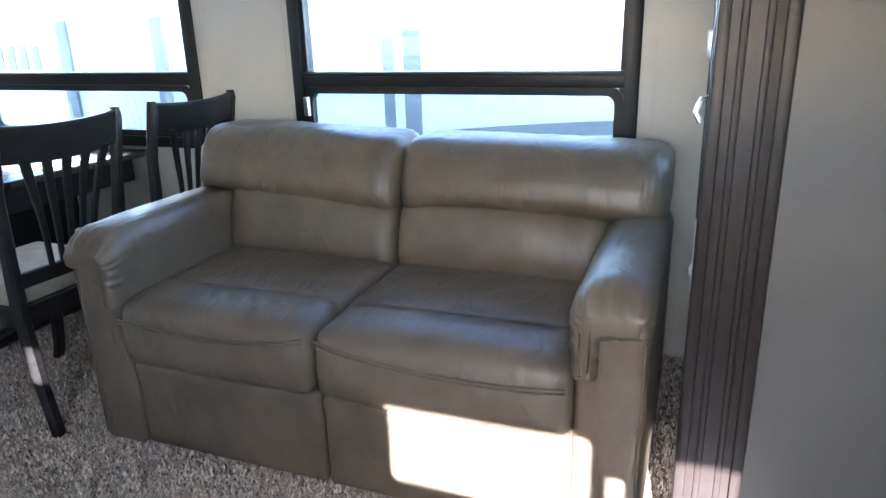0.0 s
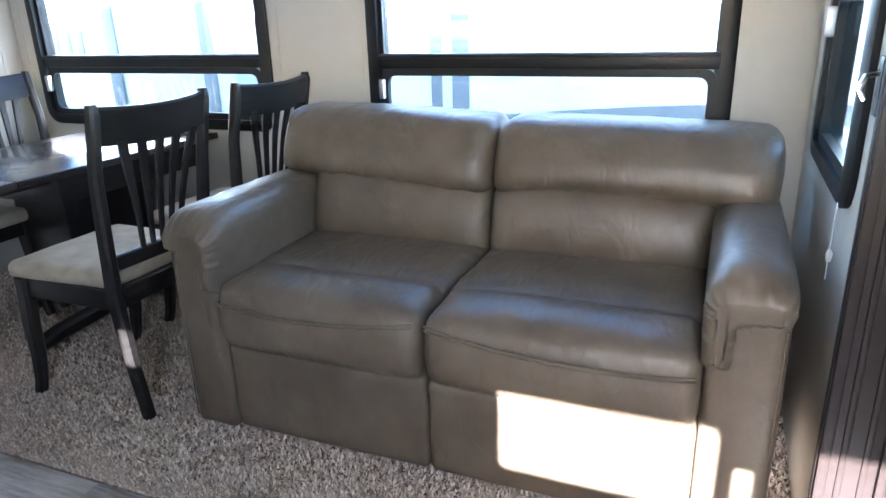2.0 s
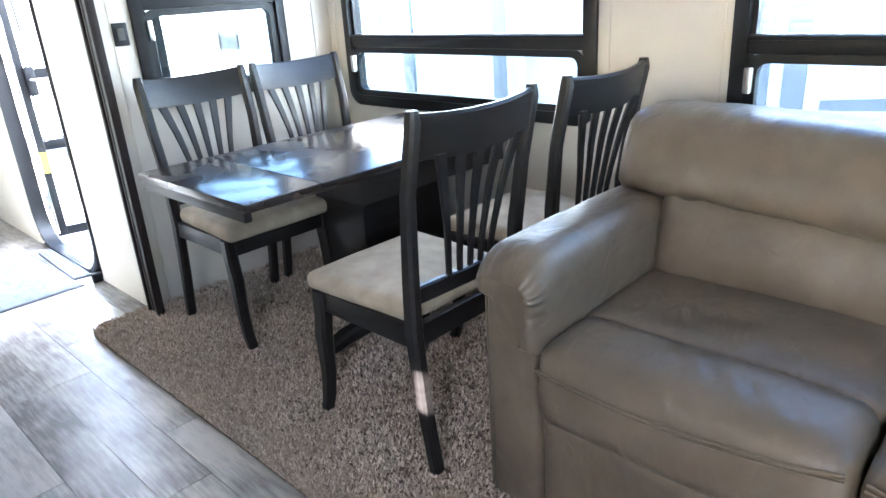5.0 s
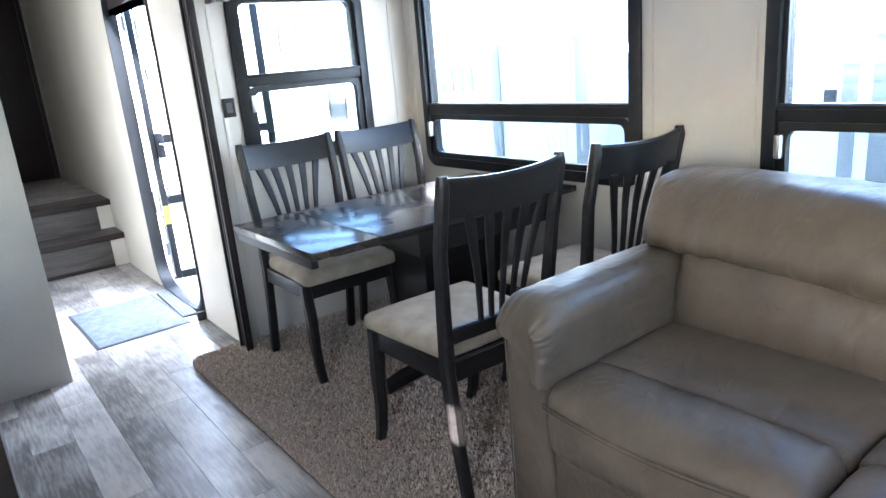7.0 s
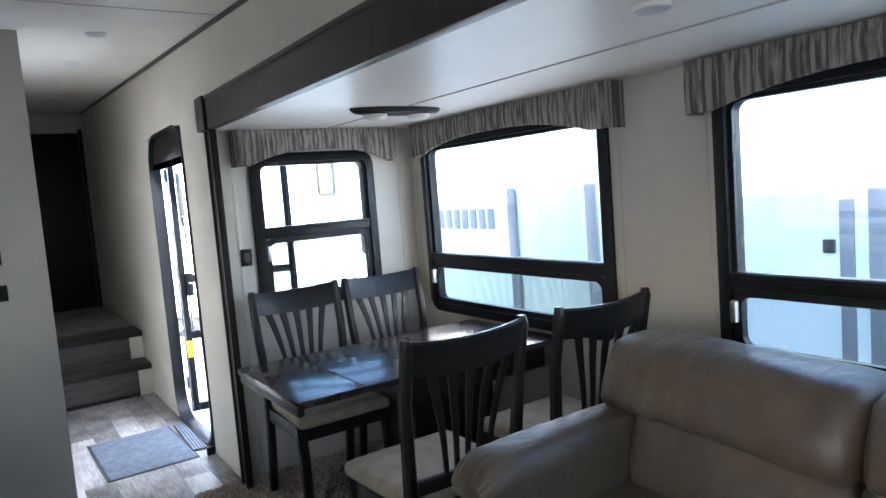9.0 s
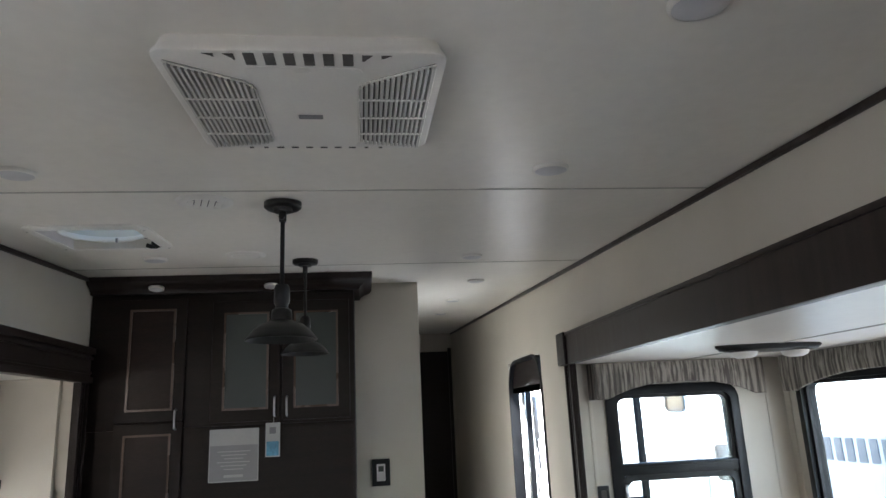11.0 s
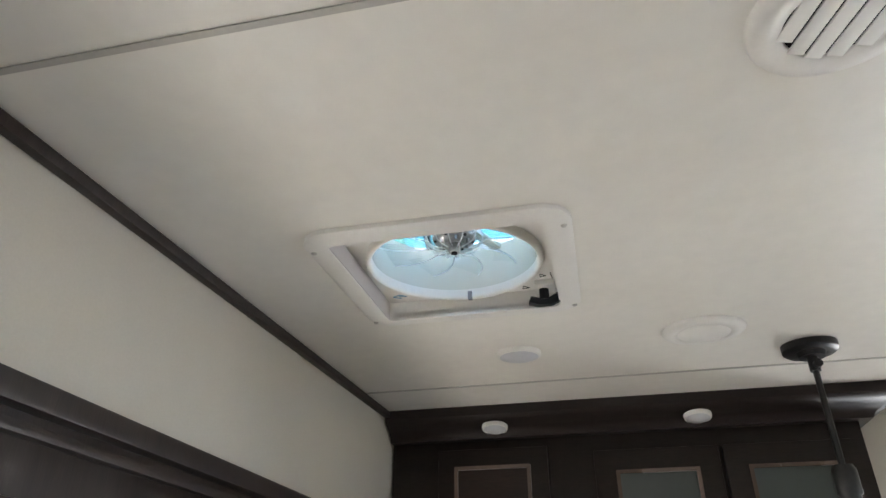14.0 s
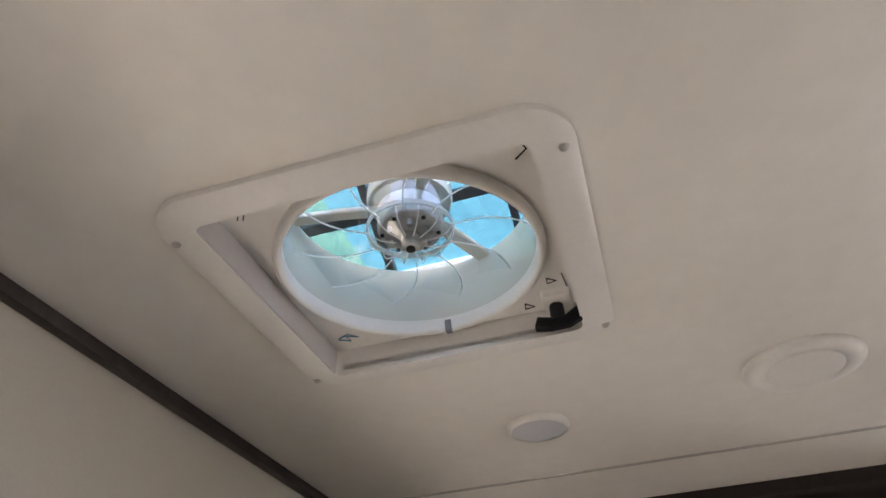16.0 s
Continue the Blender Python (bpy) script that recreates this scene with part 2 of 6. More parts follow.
def bar(bm, points, w, d, side=(0, 1, 0)):
    """A squared bar along points: w across side, d across the other way; w and d may be lists."""
    pts = [Vector(p) for p in points]
    s = Vector(side)
    ws = w if isinstance(w, (list, tuple)) else [w] * len(pts)
    ds = d if isinstance(d, (list, tuple)) else [d] * len(pts)
    rings = []
    for i, p in enumerate(pts):
        t = (pts[min(i + 1, len(pts) - 1)] - pts[max(i - 1, 0)]).normalized()
        o = t.cross(s).normalized()
        c = 0.22
        a, b = ws[i] / 2, ds[i] / 2
        k = min(a, b) * c * 2
        ring = [(a - k, b), (a, b - k), (a, -b + k), (a - k, -b), (-a + k, -b), (-a, -b + k), (-a, b - k), (-a + k, b)]
        rings.append([bm.verts.new(p + s * x + o * y) for x, y in ring])
    for a, b in zip(rings, rings[1:]):
        for k in range(8):
            bm.faces.new((a[k], a[(k + 1) % 8], b[(k + 1) % 8], b[k]))
    bm.faces.new(rings[0][::-1])
    bm.faces.new(rings[-1])
    return bm


def rounded_loop(w, h, r, seg=6, cx=0.0, cz=0.0):
    pts = []
    for sx, sz, a0 in ((1, 1, 0), (-1, 1, 90), (-1, -1, 180), (1, -1, 270)):
        for i in range(seg + 1):
            a = radians(a0 + 90 * i / seg)
            pts.append((cx + sx * (w / 2 - r) + r * math.cos(a), cz + sz * (h / 2 - r) + r * math.sin(a)))
    return pts


def ring_plate(bm, outer, inner, d0, d1, m=Matrix(), lip=0.0):
    """A frame between two loops of as many points, from depth d0 to d1 along local y."""
    def row(loop, d):
        return [bm.verts.new(m @ Vector((x, d, z))) for x, z in loop]
    a, b, c, e = row(outer, d0 + lip), row(outer, d1), row(inner, d1), row(inner, d0)
    n = len(outer)
    rows = [a, b, c, e]
    if lip:
        mid = [(ox + (ix - ox) * 0.25, oz + (iz - oz) * 0.25) for (ox, oz), (ix, iz) in zip(outer, inner)]
        rows = [row(mid, d0), a, b, c, e]
    for p, q in zip(rows, rows[1:] + rows[:1]):
        for i in range(n):
            bm.faces.new((p[i], p[(i + 1) % n], q[(i + 1) % n], q[i]))
    bmesh.ops.recalc_face_normals(bm, faces=bm.faces[:])
    return bm


def plate(bm, loop, d0, d1, m=Matrix()):
    a = [bm.verts.new(m @ Vector((x, d0, z))) for x, z in loop]
    b = [bm.verts.new(m @ Vector((x, d1, z))) for x, z in loop]
    n = len(loop)
    bm.faces.new(a)
    bm.faces.new(b[::-1])
    for i in range(n):
        bm.faces.new((a[i], b[i], b[(i + 1) % n], a[(i + 1) % n]))
    bmesh.ops.recalc_face_normals(bm, faces=bm.faces[:])
    return bm


def soft_box(bm, x0, x1, y0, y1, z0, z1, r=0.05, bulge=(0, 0, 0), n=14, deform=None, crease=0.0, seed=0.0):
    """A stuffed block: rounded edges, faces that swell by bulge, soft creases."""
    half = Vector(((x1 - x0) / 2, (y1 - y0) / 2, (z1 - z0) / 2))
    mid = Vector(((x0 + x1) / 2, (y0 + y1) / 2, (z0 + z1) / 2))
    r = min(r, *half)
    made = {}

    def vert(p):
        key = tuple(round(c, 5) for c in p)
        if key not in made:
            q = Vector([p[i] * half[i] for i in range(3)])
            core = Vector([max(-(half[i] - r), min(half[i] - r, q[i])) for i in range(3)])
            d = q - core
            s = core + d.normalized() * r if d.length > 1e-9 else q
            u, v, w = (s[i] / half[i] for i in range(3))
            s += Vector((bulge[0] * u * (1 - v * v) * (1 - w * w), bulge[1] * v * (1 - u * u) * (1 - w * w), bulge[2] * w * (1 - u * u) * (1 - v * v)))
            s += mid
            if crease:
                s += d.normalized() * crease * (noise.noise(Vector((s.x * 9 + seed, s.y * 9, s.z * 22))) + 0.4 * noise.noise(s * 30)) if d.length > 1e-9 else Vector()
                k = crease * noise.noise(Vector((s.x * 14 + seed, s.y * 7, s.z * 9)))
                s += Vector((0, k * v, k * w)) * 0.7
            if deform:
                s = Vector(deform(*s))
            made[key] = bm.verts.new(s)
        return made[key]

    dims = [max(4, min(40, int(n * half[i] / max(half) + 5))) for i in range(3)]

    def spread(k, i):
        edge = min(0.45, r / half[i])
        t = k / dims[i]
        e = 3 / dims[i] if dims[i] > 7 else 2 / dims[i]
        if t < e:
            v = t / e * edge
        elif t > 1 - e:
            v = 1 - (1 - t) / e * edge
        else:
            v = edge + (t - e) / (1 - 2 * e) * (1 - 2 * edge)
        return -1 + 2 * v
    for ax in range(3):
        i, j = (ax + 1) % 3, (ax + 2) % 3
        for sgn in (-1, 1):
            for a in range(dims[i]):
                for b in range(dims[j]):
                    quad = []
                    for da, db in ((0, 0), (1, 0), (1, 1), (0, 1)):
                        p = [0, 0, 0]
                        p[ax], p[i], p[j] = sgn, spread(a + da, i), spread(b + db, j)
                        quad.append(vert(p))
                    if len(set(quad)) == 4:
                        bm.faces.new(quad if sgn > 0 else quad[::-1])
    return bm


def mesh(name, bm, mat, smooth=None):
    me = bpy.data.meshes.new(name)
    bm.to_mesh(me)
    bm.free()
    me.materials.append(mat)
    if smooth:
        me.polygons.foreach_set("use_smooth", [True] * len(me.polygons))
        if smooth < 180:
            me.set_sharp_from_angle(angle=radians(smooth))
    return me


def part(name, bm, mat, parent=None, label="", smooth=35):
    ob = new(name, mesh(name, bm, mat, smooth))
    if parent:
        ob.parent = parent
    return tagged(ob, label)


def thing(name, label, category, group="", at=None):
    ob = new(name)
    ob.empty_display_size = 0.1
    if at is not None:
        ob.matrix_basis = at
    return tagged(ob, label, category, group)


def setting(name, bm, mat, label="", smooth=35):
    return tagged(part(name, bm, mat, None, label, smooth), kind="structure")


B = bmesh.new


def wall_boxes(bm, axis, face, thick, u0, u1, z0, z1, holes=()):
    """A wall with openings: axis is the one it stands across; face and face + thick are its sides; holes are (u0, u1, z0, z1)."""
    us = sorted({u0, u1, *[h[0] for h in holes], *[h[1] for h in holes]})
    zs = sorted({z0, z1, *[h[2] for h in holes], *[h[3] for h in holes]})
    a, b = min(face, face + thick), max(face, face + thick)
    for p, q in zip(us, us[1:]):
        for r, s in zip(zs, zs[1:]):
            open_here = any(h[0] <= (p + q) / 2 <= h[1] and h[2] <= (r + s) / 2 <= h[3] for h in holes)
            if not open_here:
                if axis == "y":
                    box(bm, p, q, a, b, r, s)
                else:
                    box(bm, a, b, p, q, r, s)
    bmesh.ops.remove_doubles(bm, verts=bm.verts[:], dist=1e-5)
    bm.verts.index_update()
    seen = {}
    for f in bm.faces:
        seen.setdefault(frozenset(v.index for v in f.verts), []).append(f)
    bmesh.ops.delete(bm, geom=[f for fs in seen.values() if len(fs) > 1 for f in fs], context='FACES_ONLY')
    return bm


# ---- plan, in metres: x along the trailer, y towards the dining slide-out ----
BACK = 1.195                    # slide-out's long wall
END_L, END_R = -2.905, 0.82     # slide-out's end walls
SLIDE_TOP = 1.85
KIT = -2.38                     # kitchen side's wall
BULK = -3.13                    # bulkhead behind the pantry
HALL_Y = -0.762                 # hall's inner wall
FAR = -7.6                      # end of the raised hall
REAR = 2.6
TOP = 3.0                      # wall tops, above the sloping ceiling
HEAD0, HEAD1 = 1.845, 2.003       # header boards over the slide-outs
SLOPE = 0.0497
TILT = math.degrees(math.atan(SLOPE))


def ceil_z(x):
    return 2.204 - SLOPE * x


def to_slope(bm):
    """Shears what was drawn about z = 0 onto the sloping ceiling."""
    for v in bm.verts:
        v.co.z += ceil_z(v.co.x)
    return bm


def on_ceiling(x, y, down=0.0):
    return pose(x, y, ceil_z(x) - down, 0, TILT, 0)


# ---- structure ----
floor = setting("floor", box(B(), FAR - 0.2, REAR, KIT - 0.9, 0.05, -0.12, -0.006), M_GREYWOOD, "grey wood-look plank floor")
setting("slide_floor", box(B(), END_L - 0.05, END_R + 0.05, 0.05, BACK + 0.05, -0.12, 0.0), M_GREYWOOD, "floor of the slide-out under the carpet")

VENT = (-1.9785, -1.6465, -2.1485, -1.8165)     # roof opening of the fan: x0, x1, y0, y1
SEAM_A, SEAM_B = -1.234, -2.50
bm = B()
for x0, x1, y0, y1 in ((SEAM_A, REAR, KIT, 0.0), (VENT[1], SEAM_A - 0.004, KIT, 0.0), (SEAM_B + 0.004, VENT[0], KIT, 0.0), (FAR, SEAM_B, KIT, 0.0), (VENT[0], VENT[1], KIT, VENT[2]), (VENT[0], VENT[1], VENT[3], 0.0)):
    box(bm, x0, x1, y0, y1, 0.0, 0.08)
setting("ceiling", to_slope(bm), M_CEIL, "off-white vinyl ceiling panels with thin seams")
bm = B()
for x in (SEAM_A - 0.002, SEAM_B + 0.002):
    box(bm, x - 0.004, x + 0.004, KIT, 0.0, -0.002, 0.002)
setting("trim_ceiling_seam", to_slope(bm), M_SEAM, "thin beige seam strips across the ceiling")

DOOR = (-4.39, -3.45, 0.0, 1.96)
bm = B()
wall_boxes(bm, "y", 0.0, 0.06, FAR, REAR, 0.0, TOP, (DOOR, (-2.86, 0.86, 0.0, 1.90)))
setting("wall_slide_side", bm, M_WALL, "beige vinyl wall with openings for door and slide-out")
bm = B()
wall_boxes(bm, "y", KIT, -0.06, FAR, REAR, 0.0, TOP, ((-2.70, -0.80, 0.0, 1.90), (-0.775, -0.70, 1.285, 1.43), (0.46, 0.985, 1.20, 1.455), (1.022, 1.064, 1.215, 1.36), (1.115, 1.292, 1.20, 1.455), (1.10, 1.32, 0.82, 1.00)))
setting("wall_kitchen_side", bm, M_WALL, "beige vinyl wall above the kitchen slide-out")
# wall colour darkened to hold the shade beside the right jamb
M_WALL_SHADE = material("shaded_vinyl", (0.10, 0.094, 0.087), 0.5, vary=0.08, scale=3, fine=220, bump=0.12, dist=0.001)
bm = B()
for sx, x in ((1, 0.46), (-1, 0.985)):
    for sz, z in ((1, 1.20), (-1, 1.455)):
        r = 0.03
        arc = [(x, z)] + [(x + sx * r * (1 - math.sin(radians(a))), z + sz * r * (1 - math.cos(radians(a)))) for a in range(0, 91, 15)]
        plate(bm, arc, KIT - 0.05, KIT - 0.01)
setting("trim_window_corners", bm, M_BLACK, "rounded corners of the side window")
setting("wall_rear", wall_boxes(B(), "x", REAR, 0.06, KIT, 0.06, 0.0, TOP, ((-2.28, -1.20, 0.85, 1.30),)), M_WALL)
# dark cover added on an unseen wall so that it returns less light
setting("wall_panelling", wall_boxes(B(), "y", KIT + 0.004, 0.010, 0.05, REAR - 0.002, 0.0, 1.84, ((0.44, 1.005, 1.18, 1.475), (1.012, 1.074, 1.195, 1.38), (1.105, 1.302, 1.18, 1.475), (1.09, 1.33, 0.80, 1.02))), M_WOOD, "unseen dark cover added to cut light bounced off the wall")
# thin dark sheet over the beige wall; its colour stands in for shade
setting("wall_end_panel", box(B(), 0.935, 1.199, -0.008, -0.001, 0.0, 1.843), M_WALL_SHADE, "shaded wall beside the slide-out trim, its shade put into the colour")
# added out of view to block light coming from the rear
setting("wall_partition", box(B(), 1.20, 1.26, -0.40, -0.001, -0.002, TOP), M_WOOD, "unseen dark board added to keep light off the wall")
bm = B()
wall_boxes(bm, "x", BULK, -0.05, KIT, HALL_Y, 0.0, TOP)
box(bm, FAR, BULK - 0.05, HALL_Y - 0.05, HALL_Y, 0.0, TOP)
setting("wall_bulkhead", bm, M_WALL, "beige bulkhead wall beside the hall")
setting("wall_hall_end", wall_boxes(B(), "x", FAR, -0.06, HALL_Y - 0.05, 0.06, 0.0, TOP), M_WALL)

# slide-out shell
W1 = (-2.775, -1.325, 0.755, 1.76)
W2 = (-0.835, 0.575, 0.755, 1.76)
W0 = (0.185, 0.925, 0.88, 1.73)
W3 = (0.17, 0.88, 0.82, 1.73)
ins = 0.02
bm = B()
wall_boxes(bm, "y", BACK, 0.05, END_L - 0.05, END_R + 0.05, 0.0, SLIDE_TOP, [(a + ins, b - ins, c + ins, d - ins) for a, b, c, d in (W1, W2)])
setting("wall_slide_back", bm, M_WALL, "beige vinyl back wall of the dining slide-out")
setting("wall_slide_end", wall_boxes(B(), "x", END_L, -0.05, 0.06, BACK, 0.0, SLIDE_TOP, [(W0[0] + ins, W0[1] - ins, W0[2] + ins, W0[3] - ins)]), M_WALL, "beige vinyl end wall of the dining slide-out")
setting("wall_slide_end", wall_boxes(B(), "x", END_R, 0.05, 0.06, BACK, 0.0, SLIDE_TOP, [(W3[0] + ins, W3[1] - ins, W3[2] + ins, W3[3] - ins)]), M_WALL, "beige vinyl end wall beside the sofa")
bm = box(B(), END_L - 0.05, END_R + 0.05, 0.002, BACK + 0.05, SLIDE_TOP, SLIDE_TOP + 0.055)
setting("ceiling_slide", bm, M_CEIL, "off-white ceiling of the dining slide-out")
bm = B()
box(bm, END_L, END_R, 0.62, 0.634, SLIDE_TOP - 0.003, SLIDE_TOP + 0.002)
setting("trim_slide_seam", bm, M_SEAM, "thin seam strip on the slide-out's ceiling")
# upright batten strips on the walls
bm = B()
for x in (-2.86, -1.285, -0.875, 0.615):
    box(bm, x - 0.010, x + 0.010, BACK - 0.004, BACK, 0.0, SLIDE_TOP, 0.001)
for y in (0.105, 1.10):
    box(bm, END_L, END_L + 0.004, y - 0.010, y + 0.010, 0.0, SLIDE_TOP, 0.001)
setting("trim_battens", bm, M_WALL, "narrow beige battens over the wall panel joints")

# kitchen slide-out shell
KD = -3.0
KW = (-2.64, -1.31, 0.96, 1.20)     # window over the kitchen counter
bm = B()
wall_boxes(bm, "y", KD, -0.05, -2.72, -0.80, 0.0, 1.93, (KW,))
box(bm, -2.72, -2.67, KD, KIT - 0.06, 0.0, 1.93)
box(bm, -0.85, -0.80, KD, KIT - 0.06, 0.0, 1.93)
setting("wall_kitchen_slide", bm, M_WALL, "beige walls of the kitchen slide-out")
setting("ceiling_kitchen_slide", box(B(), -2.67, -0.85, KD, KIT - 0.002, 1.865, 1.93), M_CEIL, "off-white ceiling of the kitchen slide-out")


def header_board(name, y, side, x0, x1, plain=False):
    bm = B()
    if plain:
        box(bm, x0, x1, min(y, y + side * 0.044), max(y, y + side * 0.044), HEAD0, HEAD1, 0.006)
        box(bm, x0, x1, min(y, y + side * 0.050), max(y, y + side * 0.050), HEAD1 - 0.016, HEAD1 + 0.002, 0.005)
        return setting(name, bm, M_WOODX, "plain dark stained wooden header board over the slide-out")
    box(bm, x0, x1, min(y, y + side * 0.03), max(y, y + side * 0.03), HEAD0, HEAD1, 0.004)
    for z, h, d in ((HEAD1 - 0.012, 0.030, 0.05), (HEAD1 - 0.045, 0.014, 0.042), (HEAD0 + 0.012, 0.028, 0.045), (HEAD0 + 0.045, 0.012, 0.038)):
        box(bm, x0, x1, min(y, y + side * d), max(y, y + side * d), z - h / 2, z + h / 2, 0.005)
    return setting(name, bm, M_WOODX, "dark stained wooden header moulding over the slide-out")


header_board("trim_header_dining", -0.001, -1, -2.745, REAR, True)
header_board("trim_header_kitchen", KIT + 0.001, 1, -2.775, REAR)


def fluted_jamb(name, x0, x1, y, side, z1, cap=True):
    bm = B()
    box(bm, x0, x1, min(y, y + side * 0.022), max(y, y + side * 0.022), 0.0, z1, 0.003)
    w = x1 - x0
    for u, ww, d in ((0.10, 0.16, 0.034), (0.35, 0.10, 0.026), (0.65, 0.10, 0.026), (0.90, 0.16, 0.034)):
        box(bm, x0 + w * (u - ww / 2), x0 + w * (u + ww / 2), min(y, y + side * d), max(y, y + side * d), 0.0, z1, 0.004)
    if cap:
        box(bm, x0 - 0.02, x1 + 0.005, min(y, y + side * 0.06), max(y, y + side * 0.06), z1, HEAD1 + 0.005, 0.006)
    return setting(name, bm, M_WOOD, "dark stained fluted wooden jamb of the slide-out")


fluted_jamb("trim_jamb_left", -2.855, -2.75, -0.001, -1, HEAD0 - 0.002)
fluted_jamb("trim_jamb_right", 0.80, 0.935, -0.001, -1, HEAD0 - 0.002, False)
fluted_jamb("trim_jamb_kitchen", -2.765, -2.665, KIT + 0.001, 1, HEAD0 - 0.002, False)

bm = B()
for y0, y1 in ((-0.018, -0.001), (KIT + 0.001, KIT + 0.018)):
    box(bm, FAR, REAR, y0, y1, -0.0195, -0.001, 0.004)
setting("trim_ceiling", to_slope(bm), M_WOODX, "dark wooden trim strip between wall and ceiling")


# ---- windows ----
def rv_window(name, w, h, m, bar_z, label, slats=True):
    """A black framed trailer window with rounded corners in local x and z; +y points out. bar_z is the height of its middle bar."""
    frame_ob = setting(name, ring_plate(B(), rounded_loop(w, h, 0.085, 7), rounded_loop(w - 0.10, h - 0.10, 0.05, 7), -0.022, 0.055, m, 0.008), M_BLACK, label)
    part("window_frame", ring_plate(B(), rounded_loop(w - 0.10, h - 0.10, 0.05, 7), rounded_loop(w - 0.135, h - 0.135, 0.04, 7), 0.0, 0.05, m), M_BLACK, frame_ob)
    bm = B()
    box(bm, -w / 2 + 0.05, w / 2 - 0.05, -0.016, 0.03, bar_z - 0.030, bar_z + 0.030, 0.006)
    box(bm, -w / 2 + 0.05, w / 2 - 0.05, -0.022, 0.0, bar_z + 0.012, bar_z + 0.026, 0.003)
    bm.transform(m)
    part("middle_bar", bm, M_BLACK, frame_ob)
    low_h = bar_z - 0.03 - (-h / 2 + 0.05)
    bm = ring_plate(B(), rounded_loop(w - 0.102, low_h, 0.045, 7, 0, -h / 2 + 0.05 + low_h / 2), rounded_loop(w - 0.165, low_h - 0.055, 0.035, 7, 0, -h / 2 + 0.05 + low_h / 2), -0.008, 0.02, m)
    part("sash", bm, M_BLACK, frame_ob)
    for z0, z1 in ((-h / 2 + 0.05, bar_z), (bar_z, h / 2 - 0.05)):
        bm = B()
        box(bm, -w / 2 + 0.05, w / 2 - 0.05, 0.014, 0.018, z0, z1)
        bm.transform(m)
        g = part("pane", bm, M_SCREENED if z0 < -h / 2 + 0.06 else M_GLASS, frame_ob, "tinted lower pane" if z0 < -h / 2 + 0.06 else "", smooth=None)
        g.visible_shadow = False
    bm = B()
    box(bm, -w / 2 + 0.052, -w / 2 + 0.075, -0.034, -0.006, bar_z - 0.15, bar_z - 0.07, 0.006)
    bm.transform(m)
    part("latch", bm, M_STEEL, frame_ob, "small metal latch")
    return frame_ob


def window_pose(cx, cy, cz, turn):
    return pose(cx, cy, cz, 0, 0, turn)


mid = lambda a, b: (a + b) / 2
rv_window("window_1", W1[1] - W1[0], W1[3] - W1[2], window_pose(mid(*W1[:2]), BACK, mid(*W1[2:]), 0), 1.07 - mid(*W1[2:]), "black framed window above the dining table")
rv_window("window_2", W2[1] - W2[0], W2[3] - W2[2], window_pose(mid(*W2[:2]), BACK, mid(*W2[2:]), 0), 1.067 - mid(*W2[2:]), "black framed window behind the sofa")
rv_window("window_3", W0[1] - W0[0], W0[3] - W0[2], window_pose(END_L, mid(*W0[:2]), mid(*W0[2:]), 90), 1.305 - mid(*W0[2:]), "black framed window in the slide-out's end wall")
rv_window("window_4", W3[1] - W3[0], W3[3] - W3[2], window_pose(END_R, mid(*W3[:2]), mid(*W3[2:]), -90), 1.305 - mid(*W3[2:]), "black framed window in the end wall beside the sofa")


bm = box(B(), KW[0], KW[1], KD - 0.032, KD - 0.028, KW[2], KW[3])
kw = setting("window_5", ring_plate(B(), rounded_loop(KW[1] - KW[0], KW[3] - KW[2], 0.03, 4), rounded_loop(KW[1] - KW[0] - 0.05, KW[3] - KW[2] - 0.05, 0.02, 4), -0.05, 0.004, pose(mid(*KW[:2]), KD, mid(*KW[2:]))), M_BLACK, "black framed window over the kitchen counter")
part("pane", bm, M_GLASS, kw, smooth=None).visible_shadow = False


# ---- sofa ----
def round_corners(corners, seg=7):
    """A closed line through (x, z, radius) corners, each rounded."""
    out = []
    n = len(corners)
    for i, (x, z, r) in enumerate(corners):
        c = Vector((x, z))
        a, b = Vector(corners[i - 1][:2]) - c, Vector(corners[(i + 1) % n][:2]) - c
        half = a.angle(b) / 2
        cut = min(r / math.tan(half), a.length * 0.49, b.length * 0.49)
        p, q = c + a.normalized() * cut, c + b.normalized() * cut
        for k in range(seg + 1):
            t = k / seg
            out.append(p * (1 - t) ** 2 + c * 2 * t * (1 - t) + q * t * t)
    return out


def resampled(loop, n):
    """The same closed line with n points at even steps."""
    ends = [0.0]
    for a, b in zip(loop, loop[1:] + loop[:1]):
        ends.append(ends[-1] + (b - a).length)
    out, k = [], 0
    for i in range(n):
        d = ends[-1] * i / n
        while ends[k + 1] < d:
            k += 1
        a, b = loop[k], loop[(k + 1) % len(loop)]
        out.append(a.lerp(b, (d - ends[k]) / max(1e-9, ends[k + 1] - ends[k])))
    return out


